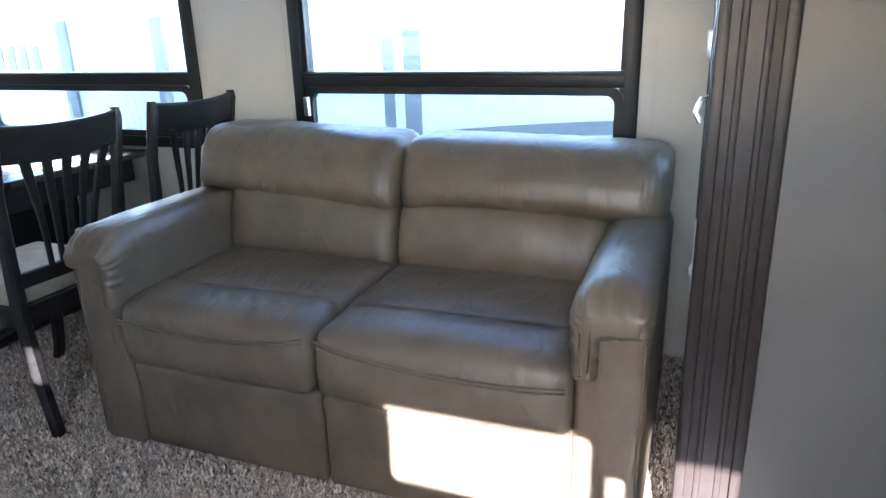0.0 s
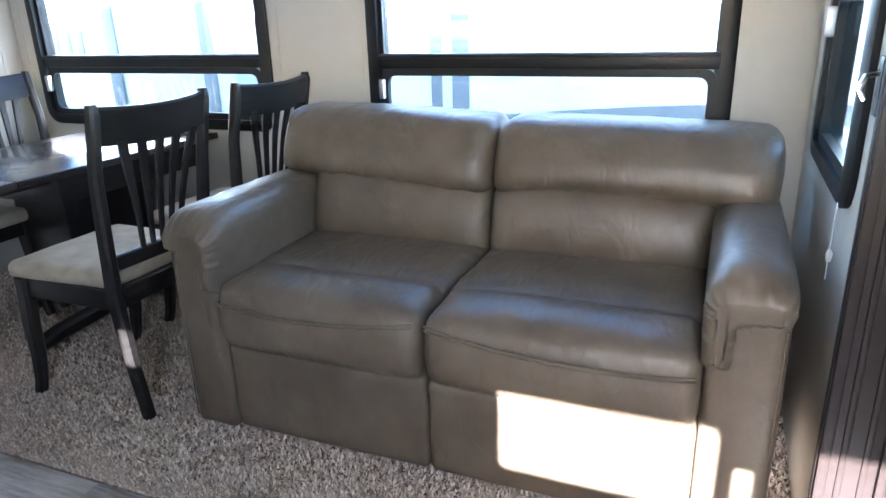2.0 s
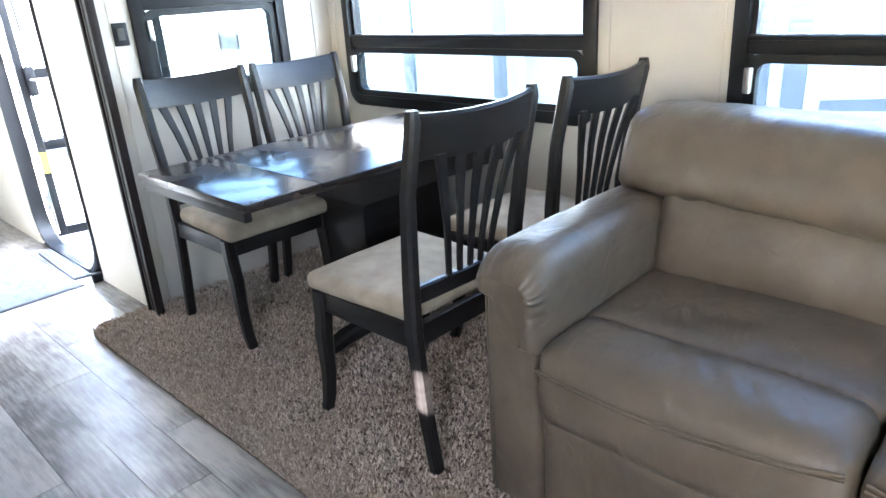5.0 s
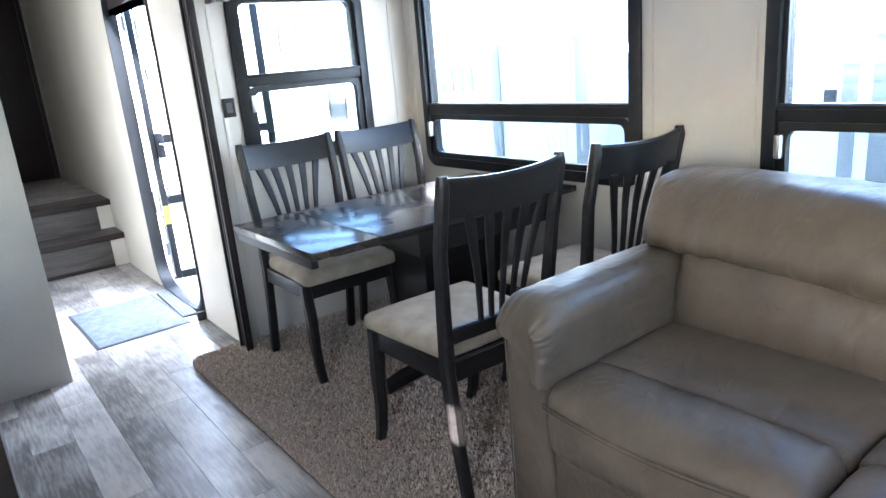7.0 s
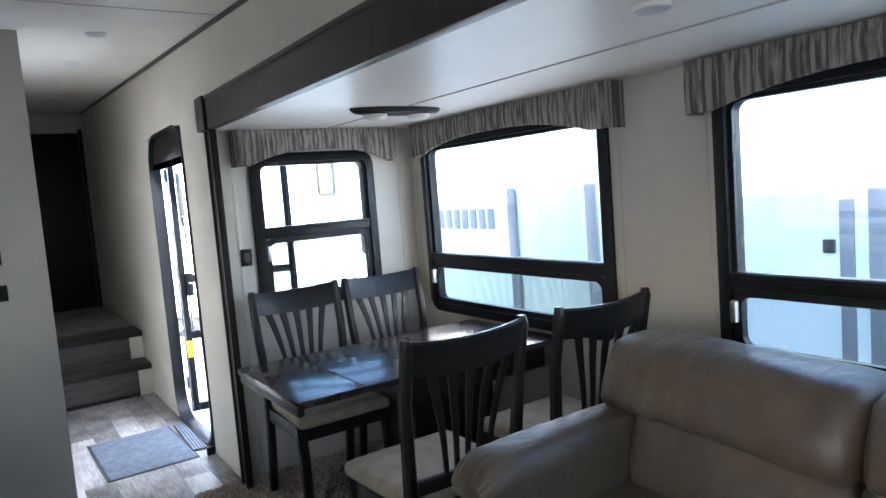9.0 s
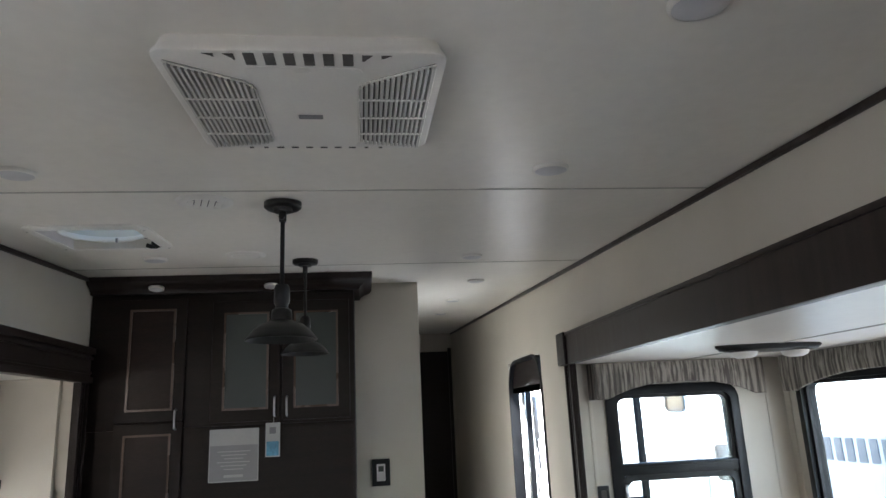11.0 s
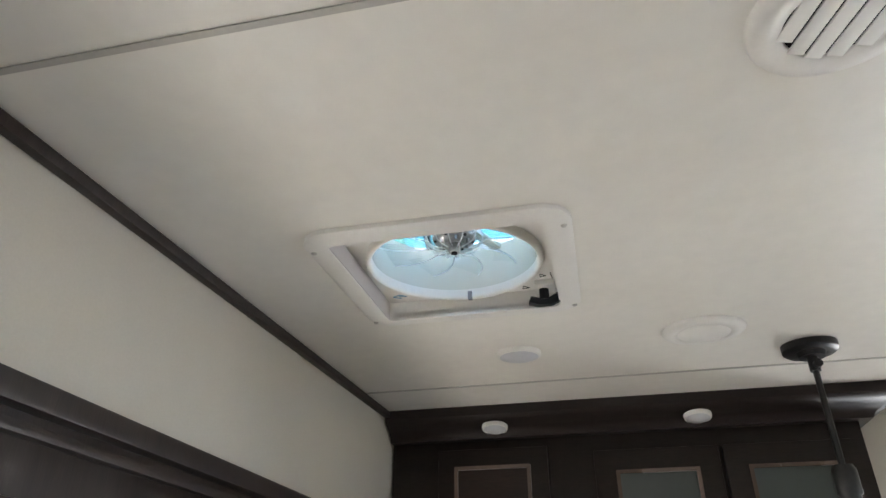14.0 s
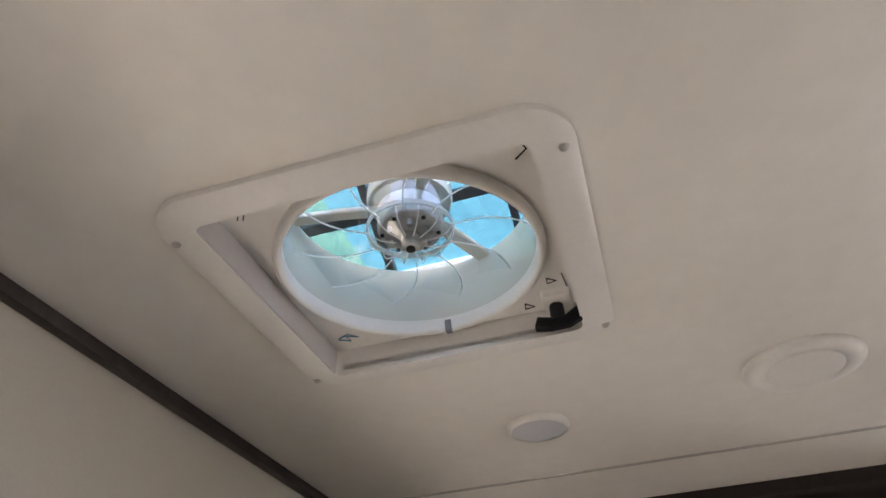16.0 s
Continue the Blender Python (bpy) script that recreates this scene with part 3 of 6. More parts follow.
def draped_arm(inner, sg, y0, y1, seed):
    """The padded cover of a sofa arm: a hooked section that hangs down on the inner side, swept from the gathered front to the back."""
    loop = resampled(round_corners([(0.0, 0.488, 0.022), (-0.004, 0.730, 0.092), (0.180, 0.728, 0.092), (0.180, 0.606, 0.036), (0.070, 0.596, 0.024), (0.066, 0.488, 0.020)]), 132)
    n = len(loop)
    normals = []
    for i in range(n):
        t = loop[(i + 1) % n] - loop[i - 1]
        normals.append(Vector((-t.y, t.x)).normalized())
    area = sum(a.x * b.y - b.x * a.y for a, b in zip(loop, loop[1:] + loop[:1]))
    if area > 0:
        normals = [-v for v in normals]
    bm = B()
    rings = []
    stations = [(0.027, 0.0), (0.0235, 0.0006), (0.018, 0.003), (0.0125, 0.008), (0.008, 0.014), (0.0045, 0.021), (0.002, 0.029), (0.0006, 0.038), (0.0, 0.048)]
    stations += [(0.0, 0.048 + (y1 - y0 - 0.048) * k / 34) for k in range(1, 35)]
    for inset, dy in stations:
        ring = []
        for i, (c, v) in enumerate(zip(loop, normals)):
            front = math.exp(-((dy - 0.020) / 0.022) ** 2)
            upper = min(1, max(0, (c.y - 0.50) / 0.08)) * min(1, max(0, (0.20 - c.x) / 0.05))
            fold = 0.0032 * front * upper * (math.sin(i * 1.15 + 2.2 * noise.noise(Vector((i * 0.11, seed, 0)))) + 0.5 * noise.noise(Vector((i * 0.5, dy * 40, seed))))
            swell = 0.005 * math.sin(math.pi * min(1, dy / (y1 - y0))) * max(0, v.y)
            skin = 0.0022 * noise.noise(Vector((c.x * 14 + seed, dy * 9, c.y * 14))) + 0.0008 * noise.noise(Vector((c.x * 50, dy * 30, c.y * 50 + seed)))
            # a pinched seam line just behind the front roll
            pinch = -0.0020 * math.exp(-((dy - 0.052) / 0.004) ** 2) * upper
            q = c - v * inset + v * (fold + swell + skin + pinch)
            y = y0 + dy + 0.010 * front * noise.noise(Vector((i * 0.12, 3, seed)))
            fall = 0.046 * max(0, 1 - dy / 0.10) ** 2 * min(1, max(0, (q.y - 0.615) / 0.10))
            ring.append(bm.verts.new((inner - sg * q.x, y, q.y - fall)))
        rings.append(ring)
    for a, b in zip(rings, rings[1:]):
        for k in range(n):
            bm.faces.new((a[k], a[(k + 1) % n], b[(k + 1) % n], b[k]))
    bm.faces.new(rings[0])
    bm.faces.new(rings[-1][::-1])
    bmesh.ops.triangulate(bm, faces=[f for f in bm.faces if len(f.verts) > 4])
    bmesh.ops.recalc_face_normals(bm, faces=bm.faces[:])
    return bm


def sofa():
    s = thing("sofa", "taupe leather two-seat sofa with padded rolled arms on carpet", "sofa", at=pose(0, -0.035, 0.0))
    x0, x1, c = -0.93, 0.735, -0.115
    a0, a1 = -0.768, 0.568

    def arch(k, u):
        """How far the seam between headrest and back cushion rises, from its outer or left end."""
        return 0.046 * (1 - u ** 1.7) if k == 0 else 0.030 * math.sin(math.pi * u ** 0.62) + 0.012 * u

    def back_shape(k, lo, hi, z_line, span, lean, zref, swell, zs, amp, seed, top_fall=None):
        """Lean, arched seam, a roll that swells between zs, upright folds beside the seams."""
        def f(x, y, z):
            u = min(1, max(0, (x - lo) / (hi - lo)))
            rise = arch(k, u)
            edge = min(1.0, min(x - lo, hi - x) / 0.05)
            edge = max(0.0, edge) ** 0.6
            t = min(1, max(0, (z - zs[0]) / (zs[1] - zs[0])))
            roll = swell * (math.sin(math.pi * t ** zs[2]) ** 0.8) * (0.45 + 0.55 * edge)
            near = math.exp(-abs(z - z_line) / 0.09)
            fold = amp * near * (0.5 * math.sin(x * 58 + 4 * noise.noise(Vector((x * 5, seed, 0)))) * (0.4 + noise.noise(Vector((x * 4, seed, 5)))) + 1.1 * noise.noise(Vector((x * 24, seed, z * 3))))
            fold += amp * 0.45 * noise.noise(Vector((x * 9 + seed, z * 6, 2)))
            side = math.exp(-abs(x - (hi if k == 0 else lo)) / 0.07)
            fold += 0.005 * side * noise.noise(Vector((x * 12, z * 26, seed)))
            dz = rise * max(0, 1 - abs(z - z_line) / span)
            if top_fall:
                dz += top_fall(u) * max(0, (z - 0.80) / 0.13) + 0.004 * noise.noise(Vector((x * 13, seed, 7))) * max(0, (z - 0.88) / 0.05)
            return (x, y - (roll if y < 0.74 else 0) + fold + lean * (z - zref), z + dz)
        return f

    def seam(points, r=0.0042):
        return tube(B(), points, r, 6)
    part("base", box(B(), x0 + 0.02, x1 - 0.02, 0.16, 1.05, 0.015, 0.36, 0.02), M_LEATHER, s)
    for k, (p, q) in enumerate(((a0, c - 0.003), (c + 0.003, a1))):
        def skirt(x, y, z, k=k, p=p, q=q):
            side = math.exp(-abs(x - (q if k == 0 else p)) / 0.03)
            y += 0.0022 * noise.noise(Vector((x * 7, z * 7, k))) + 0.004 * side * noise.noise(Vector((x * 10, z * 30, k)))
            y -= 0.006 * math.exp(-((z - 0.295) / 0.02) ** 2)
            return (x, y, z)
        part("front_panel", soft_box(B(), p, q, 0.090, 0.24, 0.03, 0.322, 0.020, (0, 0.006, 0), 34, skirt, 0.0012, seed=k), M_LEATHER, s, smooth=180)

        def line(x, p=p, q=q, k=k):
            u = (x - p) / (q - p)
            u = u if k == 0 else 1 - u
            return 0.474 + 0.094 * u * u - 0.068 * u

        def pad(x, y, z, k=k, p=p, q=q):
            inner_edge = q if k == 0 else p
            side = math.exp(-abs(x - inner_edge) / 0.035)
            top = max(0, (z - 0.48) / 0.05)
            z += 0.05 * (y - 0.05) - 0.010 * side * top
            groove = math.exp(-((z - line(x) + 0.004) / 0.0075) ** 2) if y < 0.13 else 0
            y += 0.0048 * groove
            y -= 0.008 * math.exp(-((z - 0.40) / 0.05) ** 2) if y < 0.15 else 0
            y += 0.005 * side * noise.noise(Vector((x * 14, z * 40, k)))
            if z > 0.49:
                z += 0.0016 * noise.noise(Vector((x * 16, y * 30, k)))
                if k == 0:
                    z += 0.0042 * math.sin(x * 88 + y * 52) * math.exp(-((x + 0.36) / 0.16) ** 2 - ((y - 0.13) / 0.075) ** 2)
            return (x, y, z)
        part("seat_front", soft_box(B(), p, q, 0.052, 0.278, 0.316, 0.526, 0.050, (0, 0.010, 0.012), 60, pad, 0.0018, seed=3 + k), M_LEATHER, s, smooth=180)
        for dz, r in ((0.0, 0.0034), (-0.0105, 0.0024)):
            pts = []
            for i in range(33):
                u = i / 32
                x = p + 0.012 + (q - p - 0.024) * u
                z = line(x) + dz
                w = 2 * u - 1
                y = 0.052 + 0.050 - math.sqrt(max(1e-6, 0.050 ** 2 - max(0, z - 0.476) ** 2)) - 0.008 * (1 - w * w) - 0.0022
                pts.append((x, y, z))
            part("piping", seam(pts, r), M_LEATHER, s)

        def seat_top(x, y, z, k=k, p=p, q=q):
            side = math.exp(-abs(x - (q if k == 0 else p)) / 0.05)
            if z > 0.47:
                z += 0.006 * side * noise.noise(Vector(((x - c) * 30, y * 20, k))) - 0.006 * side
                z += 0.0022 * noise.noise(Vector((x * 8, y * 14, k + 4)))
            return (x, y, z)
        part("seat_cushion", soft_box(B(), p, q, 0.252, 0.72, 0.36, 0.530, 0.026, (0, 0, 0.008), 44, seat_top, 0.002, seed=5 + k), M_LEATHER, s, smooth=180)
        part("lumbar_cushion", soft_box(B(), p, q, 0.622, 0.86, 0.482, 0.715, 0.040, (0, 0.006, 0), 54, back_shape(k, p, q, 0.70, 0.24, 0.22, 0.56, 0.036, (0.49, 0.735, 0.85), 0.0060, 8 + k), 0.0018, seed=8 + k), M_LEATHER, s, smooth=180)
    falls = (lambda u: 0.010 - 0.024 * u, lambda u: -0.010 - 0.016 * u)
    for k, (p, q) in enumerate(((x0 + 0.018, c - 0.003), (c + 0.003, x1 - 0.012))):
        shape = back_shape(k, p, q, 0.685, 0.20, 0.27, 0.63, 0.034, (0.676, 0.96, 0.66), 0.0075, 14 + k, falls[k])
        part("headrest", soft_box(B(), p, q, 0.622, 0.86, 0.672, 0.938, 0.060, (0.006, 0.006, 0.004), 60, shape, 0.002, seed=11 + k), M_LEATHER, s, smooth=180)
        for u in ((0.38, 0.44) if k == 0 else (0.215,)):
            x = p + (q - p) * u
            pts = []
            for j in range(12):
                z = 0.715 + 0.205 * j / 11
                fx, fy, fz = shape(x, 0.622 - 0.0005 + (0.012 if j == 11 else 0), z)
                pts.append((x + 0.004 * math.sin(j * 0.9 + k), fy, fz))
            part("stitched_seam", seam(pts, 0.0020), M_LEATHER, s)
    for k, (p, q, sg) in enumerate(((x0, a0, 1), (a1, x1, -1))):
        def slab(x, y, z, k=k):
            return (x, y + 0.0025 * noise.noise(Vector((x * 10, z * 9, k))) - 0.003 * math.exp(-((z - 0.44) / 0.09) ** 2), z)
        part("arm_panel", soft_box(B(), p + (0.002 if sg > 0 else 0.002), q - (0.002 if sg > 0 else 0.002), 0.080, 0.98, 0.02, 0.645, 0.026, (0.004, 0.004, 0), 40, slab, 0.0012, seed=20 + k), M_LEATHER, s, smooth=180)
        part("arm_pad", draped_arm(q + 0.010 if sg > 0 else p - 0.010, sg, 0.052, 0.80, 25.0 + 9 * k), M_LEATHER, s, "padded arm cover gathered at its front", 180)
        edge = p + 0.012 if sg > 0 else q - 0.012
        part("piping", seam([(edge, 0.0805, z) for z in (0.05, 0.2, 0.35, 0.5, 0.60)], 0.0026), M_LEATHER, s)
    for x in (x0 + 0.08, x1 - 0.08):
        part("foot", box(B(), x - 0.03, x + 0.03, 0.12, 0.18, 0.0, 0.03, 0.004), M_BLACK, s)
    return s


sofa()


# ---- dining chairs ----
def dining_chair(at, group):
    s = thing("dining_chair", "black lacquered slat-back dining chair with beige suede seat", "chair", group, at)
    post = [(-0.255, 0.0), (-0.225, 0.20), (-0.205, 0.42), (-0.212, 0.60), (-0.235, 0.80), (-0.272, 0.985), (-0.272, 1.012)]
    hw = 0.215

    def back_x(z):
        for (xa, za), (xb, zb) in zip(post, post[1:]):
            if z <= zb:
                return xa + (xb - xa) * (z - za) / (zb - za)
        return post[-1][0]
    for sy in (-1, 1):
        bm = bar(B(), [(x, sy * (hw + (0.01 if z > 0.7 else 0)), z) for x, z in post], [0.038, 0.038, 0.038, 0.038, 0.036, 0.036, 0.026], [0.034, 0.040, 0.048, 0.042, 0.036, 0.036, 0.026])
        part("back_post", bm, M_CHAIR, s)
        bm = bar(B(), [(0.246, sy * hw, 0.0), (0.228, sy * hw, 0.05), (0.212, sy * hw, 0.15), (0.210, sy * hw, 0.28), (0.198, sy * hw, 0.36), (0.196, sy * hw, 0.44)], [0.036, 0.038, 0.040, 0.044, 0.046, 0.046], [0.036, 0.038, 0.044, 0.052, 0.052, 0.050])
        part("leg", bm, M_CHAIR, s)
        part("side_rail", box(B(), -0.20, 0.20, sy * (hw - 0.002) - 0.012, sy * (hw - 0.002) + 0.012, 0.375, 0.44, 0.004), M_CHAIR, s)
    part("front_rail", box(B(), 0.195, 0.219, -hw + 0.012, hw - 0.012, 0.375, 0.44, 0.004), M_CHAIR, s)
    part("rear_rail", box(B(), -0.215, -0.19, -hw + 0.012, hw - 0.012, 0.375, 0.44, 0.004), M_CHAIR, s)
    # crest: curved back in plan, with a gently arched upper edge
    bm = B()
    n = 16
    rows = []
    for i in range(n + 1):
        u = -1 + 2 * i / n
        y = u * (hw + 0.012)
        dx = -0.030 * (1 - u * u)
        top, low = 1.0 + 0.012 * u * u - 0.006, 0.895 - 0.014 * (1 - u * u)
        row = []
        for z, t in ((low, -0.011), (low, 0.011), (top - 0.008, 0.012), (top, 0.006), (top, -0.006), (top - 0.008, -0.012)):
            row.append(bm.verts.new((back_x(z) + dx + t, y, z)))
        rows.append(row)
    for a, b in zip(rows, rows[1:]):
        for k in range(6):
            bm.faces.new((a[k], b[k], b[(k + 1) % 6], a[(k + 1) % 6]))
    bm.faces.new(rows[0][::-1])
    bm.faces.new(rows[-1])
    bmesh.ops.recalc_face_normals(bm, faces=bm.faces[:])
    part("crest_rail", bm, M_CHAIR, s)
    part("lower_rail", bar(B(), [(back_x(0.53), -hw + 0.01, 0.525), (back_x(0.53) - 0.012, 0, 0.525), (back_x(0.53), hw - 0.01, 0.525)], 0.05, 0.022, (0, 0, 1)), M_CHAIR, s)
    for k in range(5):
        u = (k - 2) / 2
        lo, hi = u * 0.085, u * 0.150
        pts = []
        for j in range(7):
            t = j / 6
            z = 0.54 + 0.36 * t
            pts.append((back_x(z) - 0.012 - 0.014 * t, lo + (hi - lo) * t ** 1.6, z))
        part("slat", bar(B(), pts, [0.018, 0.019, 0.021, 0.024, 0.028, 0.032, 0.036], 0.012), M_CHAIR, s)

    def shape(x, y, z):
        k = 1 - 0.10 * (0.2 - x) / 0.4
        return (x, y * k, z)
    part("seat", soft_box(B(), -0.19, 0.245, -0.235, 0.235, 0.435, 0.495, 0.026, (0, 0, 0.012), 22, shape, 0.001), M_SUEDE, s, "worn beige suede seat", 180)
    return s


first_chair = dining_chair(pose(-1.345, 0.22, 0.022, 0, 0, 180), "chairs round the table")
copy_thing(first_chair, pose(-1.345, 0.84, 0.022, 0, 0, 180))
copy_thing(first_chair, pose(-2.395, 0.285, 0.022, 0, 0, 0))
copy_thing(first_chair, pose(-2.405, 0.80, 0.022, 0, 0, 0))


# ---- dining table ----
def dining_table():
    s = thing("dining_table", "dark lacquered wooden dining table with a pull-out leaf", "table")
    x0, x1, y0, y1, z = -2.36, -1.655, -0.135, 1.17, 0.745
    part("tabletop", box(B(), x0, x1, 0.142, y1, z - 0.028, z, 0.005), M_TABLE, s)
    part("leaf", box(B(), x0, x1, y0, 0.139, z - 0.028, z, 0.005), M_TABLE, s)
    part("leaf_lip", box(B(), x0 + 0.02, x1 - 0.02, y0 + 0.004, y0 + 0.03, z - 0.06, z - 0.028, 0.003), M_CHAIR, s)
    for x in (x0 + 0.12, x1 - 0.12):
        part("slide_rail", box(B(), x - 0.02, x + 0.02, 0.0, 0.60, z - 0.062, z - 0.029, 0.003), M_CHAIR, s)
    part("apron", box(B(), x0 + 0.08, x1 - 0.06, 0.34, y1 - 0.06, z - 0.14, z - 0.030, 0.004), M_CHAIR, s)
    part("pedestal", box(B(), -2.22, -1.92, 0.50, 0.95, 0.10, z - 0.14, 0.006), M_CHAIR, s)
    for x, y in ((-1.86, 0.20), (-2.26, 0.46)):
        part("foot", bar(B(), [(x, y, 0.045), (x, y + 0.10, 0.066), (x, 0.70, 0.090), (x, 1.00, 0.066), (x, 1.14, 0.045)], 0.065, [0.040, 0.055, 0.070, 0.055, 0.040], (1, 0, 0)), M_CHAIR, s)
    return s


dining_table()


# ---- cloth valances over the slide-out's windows ----
def valance(w, at, drop=0.185, rise=0.075, depth=0.10):
    """A padded board covered with striped cloth, its lower edge cut to an arch. Local x along, -y into the room, z = 0 at the top."""
    s = thing("window_valance", "grey striped cloth valance with an arched lower edge", "valance", "valances over the windows", at)

    def low(u):
        a = abs(u)
        flat = 0.80
        return -drop if a > flat + 0.06 else -drop + rise * (1 - max(0, (a - 0.0) / (flat + 0.06)) ** 2.6)
    bm = B()
    n = 90
    rows = []
    for i in range(n + 1):
        u = -1 + 2 * i / n
        x = u * w / 2
        ripple = 0.0022 * math.sin(i * 1.9) + 0.0015 * noise.noise(Vector((x * 30, 0, w)))
        z = low(u)
        rows.append([bm.verts.new(p) for p in ((x, -depth + ripple + 0.002, 0.0), (x, -depth + ripple - 0.004, z * 0.5), (x, -depth + ripple, z + 0.004), (x, -depth + 0.006, z), (x, -depth + 0.018, z + 0.004), (x, -depth + 0.018, 0.0))])
    for a, b in zip(rows, rows[1:]):
        for k in range(6):
            bm.faces.new((a[k], b[k], b[(k + 1) % 6], a[(k + 1) % 6]))
    bm.faces.new(rows[0][::-1])
    bm.faces.new(rows[-1])
    bmesh.ops.recalc_face_normals(bm, faces=bm.faces[:])
    part("front_cloth", bm, M_VALANCE, s)
    for x in (-w / 2, w / 2):
        part("side_board", box(B(), x - 0.009, x + 0.009, -depth + 0.019, 0.0, -drop, 0.0, 0.002), M_VALANCE, s, "cloth-covered end of the valance")
    return s


valance(1.50, pose(-1.995, BACK, SLIDE_TOP - 0.004))
valance(1.50, pose(-0.13, BACK, SLIDE_TOP - 0.004))
valance(0.93, pose(END_L, 0.575, SLIDE_TOP - 0.004, 0, 0, 90))
valance(0.90, pose(END_R, 0.56, SLIDE_TOP - 0.004, 0, 0, -90))


# ---- ceiling fixtures ----
def slide_lamp():
    s = thing("ceiling_lamp", "dark oval ceiling lamp with two white glass lenses", "lamp", at=pose(-2.06, 0.62, SLIDE_TOP, 0, 0, 90))
    bm = B()
    lathe(bm, [(0.0, -0.028), (0.10, -0.028), (0.125, -0.022), (0.135, -0.008), (0.135, 0.0)], 40)
    bm.transform(Matrix.Diagonal((1.75, 0.55, 1, 1)))
    part("base", bm, M_BRONZE, s)
    for x in (-0.115, 0.115):
        bm = B()
        lathe(bm, [(0.0, -0.055), (0.03, -0.053), (0.05, -0.044), (0.056, -0.029)], 28, Matrix.Translation((x, 0, 0)))
        part("lens", bm, M_WHITE, s, "white glass lens", 180)
    return s


slide_lamp()


def downlight(x, y, r=0.048, at=None, group="round ceiling lights"):
    s = thing("ceiling_light", "small round white ceiling light, switched off", "ceiling light", group, at or on_ceiling(x, y))
    part("rim", lathe(B(), [(r * 0.88, -0.0105), (r * 0.94, -0.0105), (r * 0.985, -0.008), (r, -0.004), (r, 0.001)], 36), M_WHITE, s, smooth=180)
    part("lens", lathe(B(), [(0.0, -0.0175), (r * 0.4, -0.0165), (r * 0.70, -0.0135), (r * 0.88, -0.0100)], 36), M_FROSTWHITE, s, "matt white lens", 180)
    return s


M_FROSTWHITE = material("lamp_lens", (0.56, 0.56, 0.58), 0.3, vary=0.03, scale=5, fine=90, bump=0.02)
lamp_one = downlight(-1.03, -0.566)
for x, y in ((-1.052, -1.914), (-2.32, -0.576), (-2.258, -1.932), (-0.22, -0.56), (-0.20, -1.94), (-3.10, -0.43), (-4.05, -0.44), (-5.0, -0.42)):
    copy_thing(lamp_one, on_ceiling(x, y))
copy_thing(lamp_one, pose(-0.40, 0.33, SLIDE_TOP))


def round_grille(x, y, r, vanes):
    s = thing("ceiling_register", "round white plastic air register in the ceiling", "air register", at=on_ceiling(x, y))
    part("rim", lathe(B(), [(r * 0.60, -0.004), (r * 0.62, -0.009), (r * 0.80, -0.010), (r * 0.97, -0.006), (r, -0.002), (r, 0.001)], 44), M_WHITE, s, smooth=180)
    if vanes:
        part("shadow_plate", lathe(B(), [(0.0, -0.003), (r * 0.61, -0.003)], 36), M_BLACK, s)
        for i in range(5):
            u = (i - 2) * 0.0195
            half = math.sqrt((r * 0.60) ** 2 - u * u)
            bm = box(B(), u - 0.0084, u + 0.0084, -half, half, -0.0095, -0.0075, 0.0006)
            bm.transform(Matrix.Rotation(radians(-74), 4, 'Z'))
            part("louvre", bm, M_WHITE, s)
    else:
        part("cover", lathe(B(), [(0.0, -0.012), (r * 0.56, -0.0115), (r * 0.64, -0.009), (r * 0.65, -0.003)], 40), M_WHITE, s, smooth=60)
    return s


round_grille(-1.345, -1.529, 0.081, True)
round_grille(-2.20, -1.552, 0.081, False)


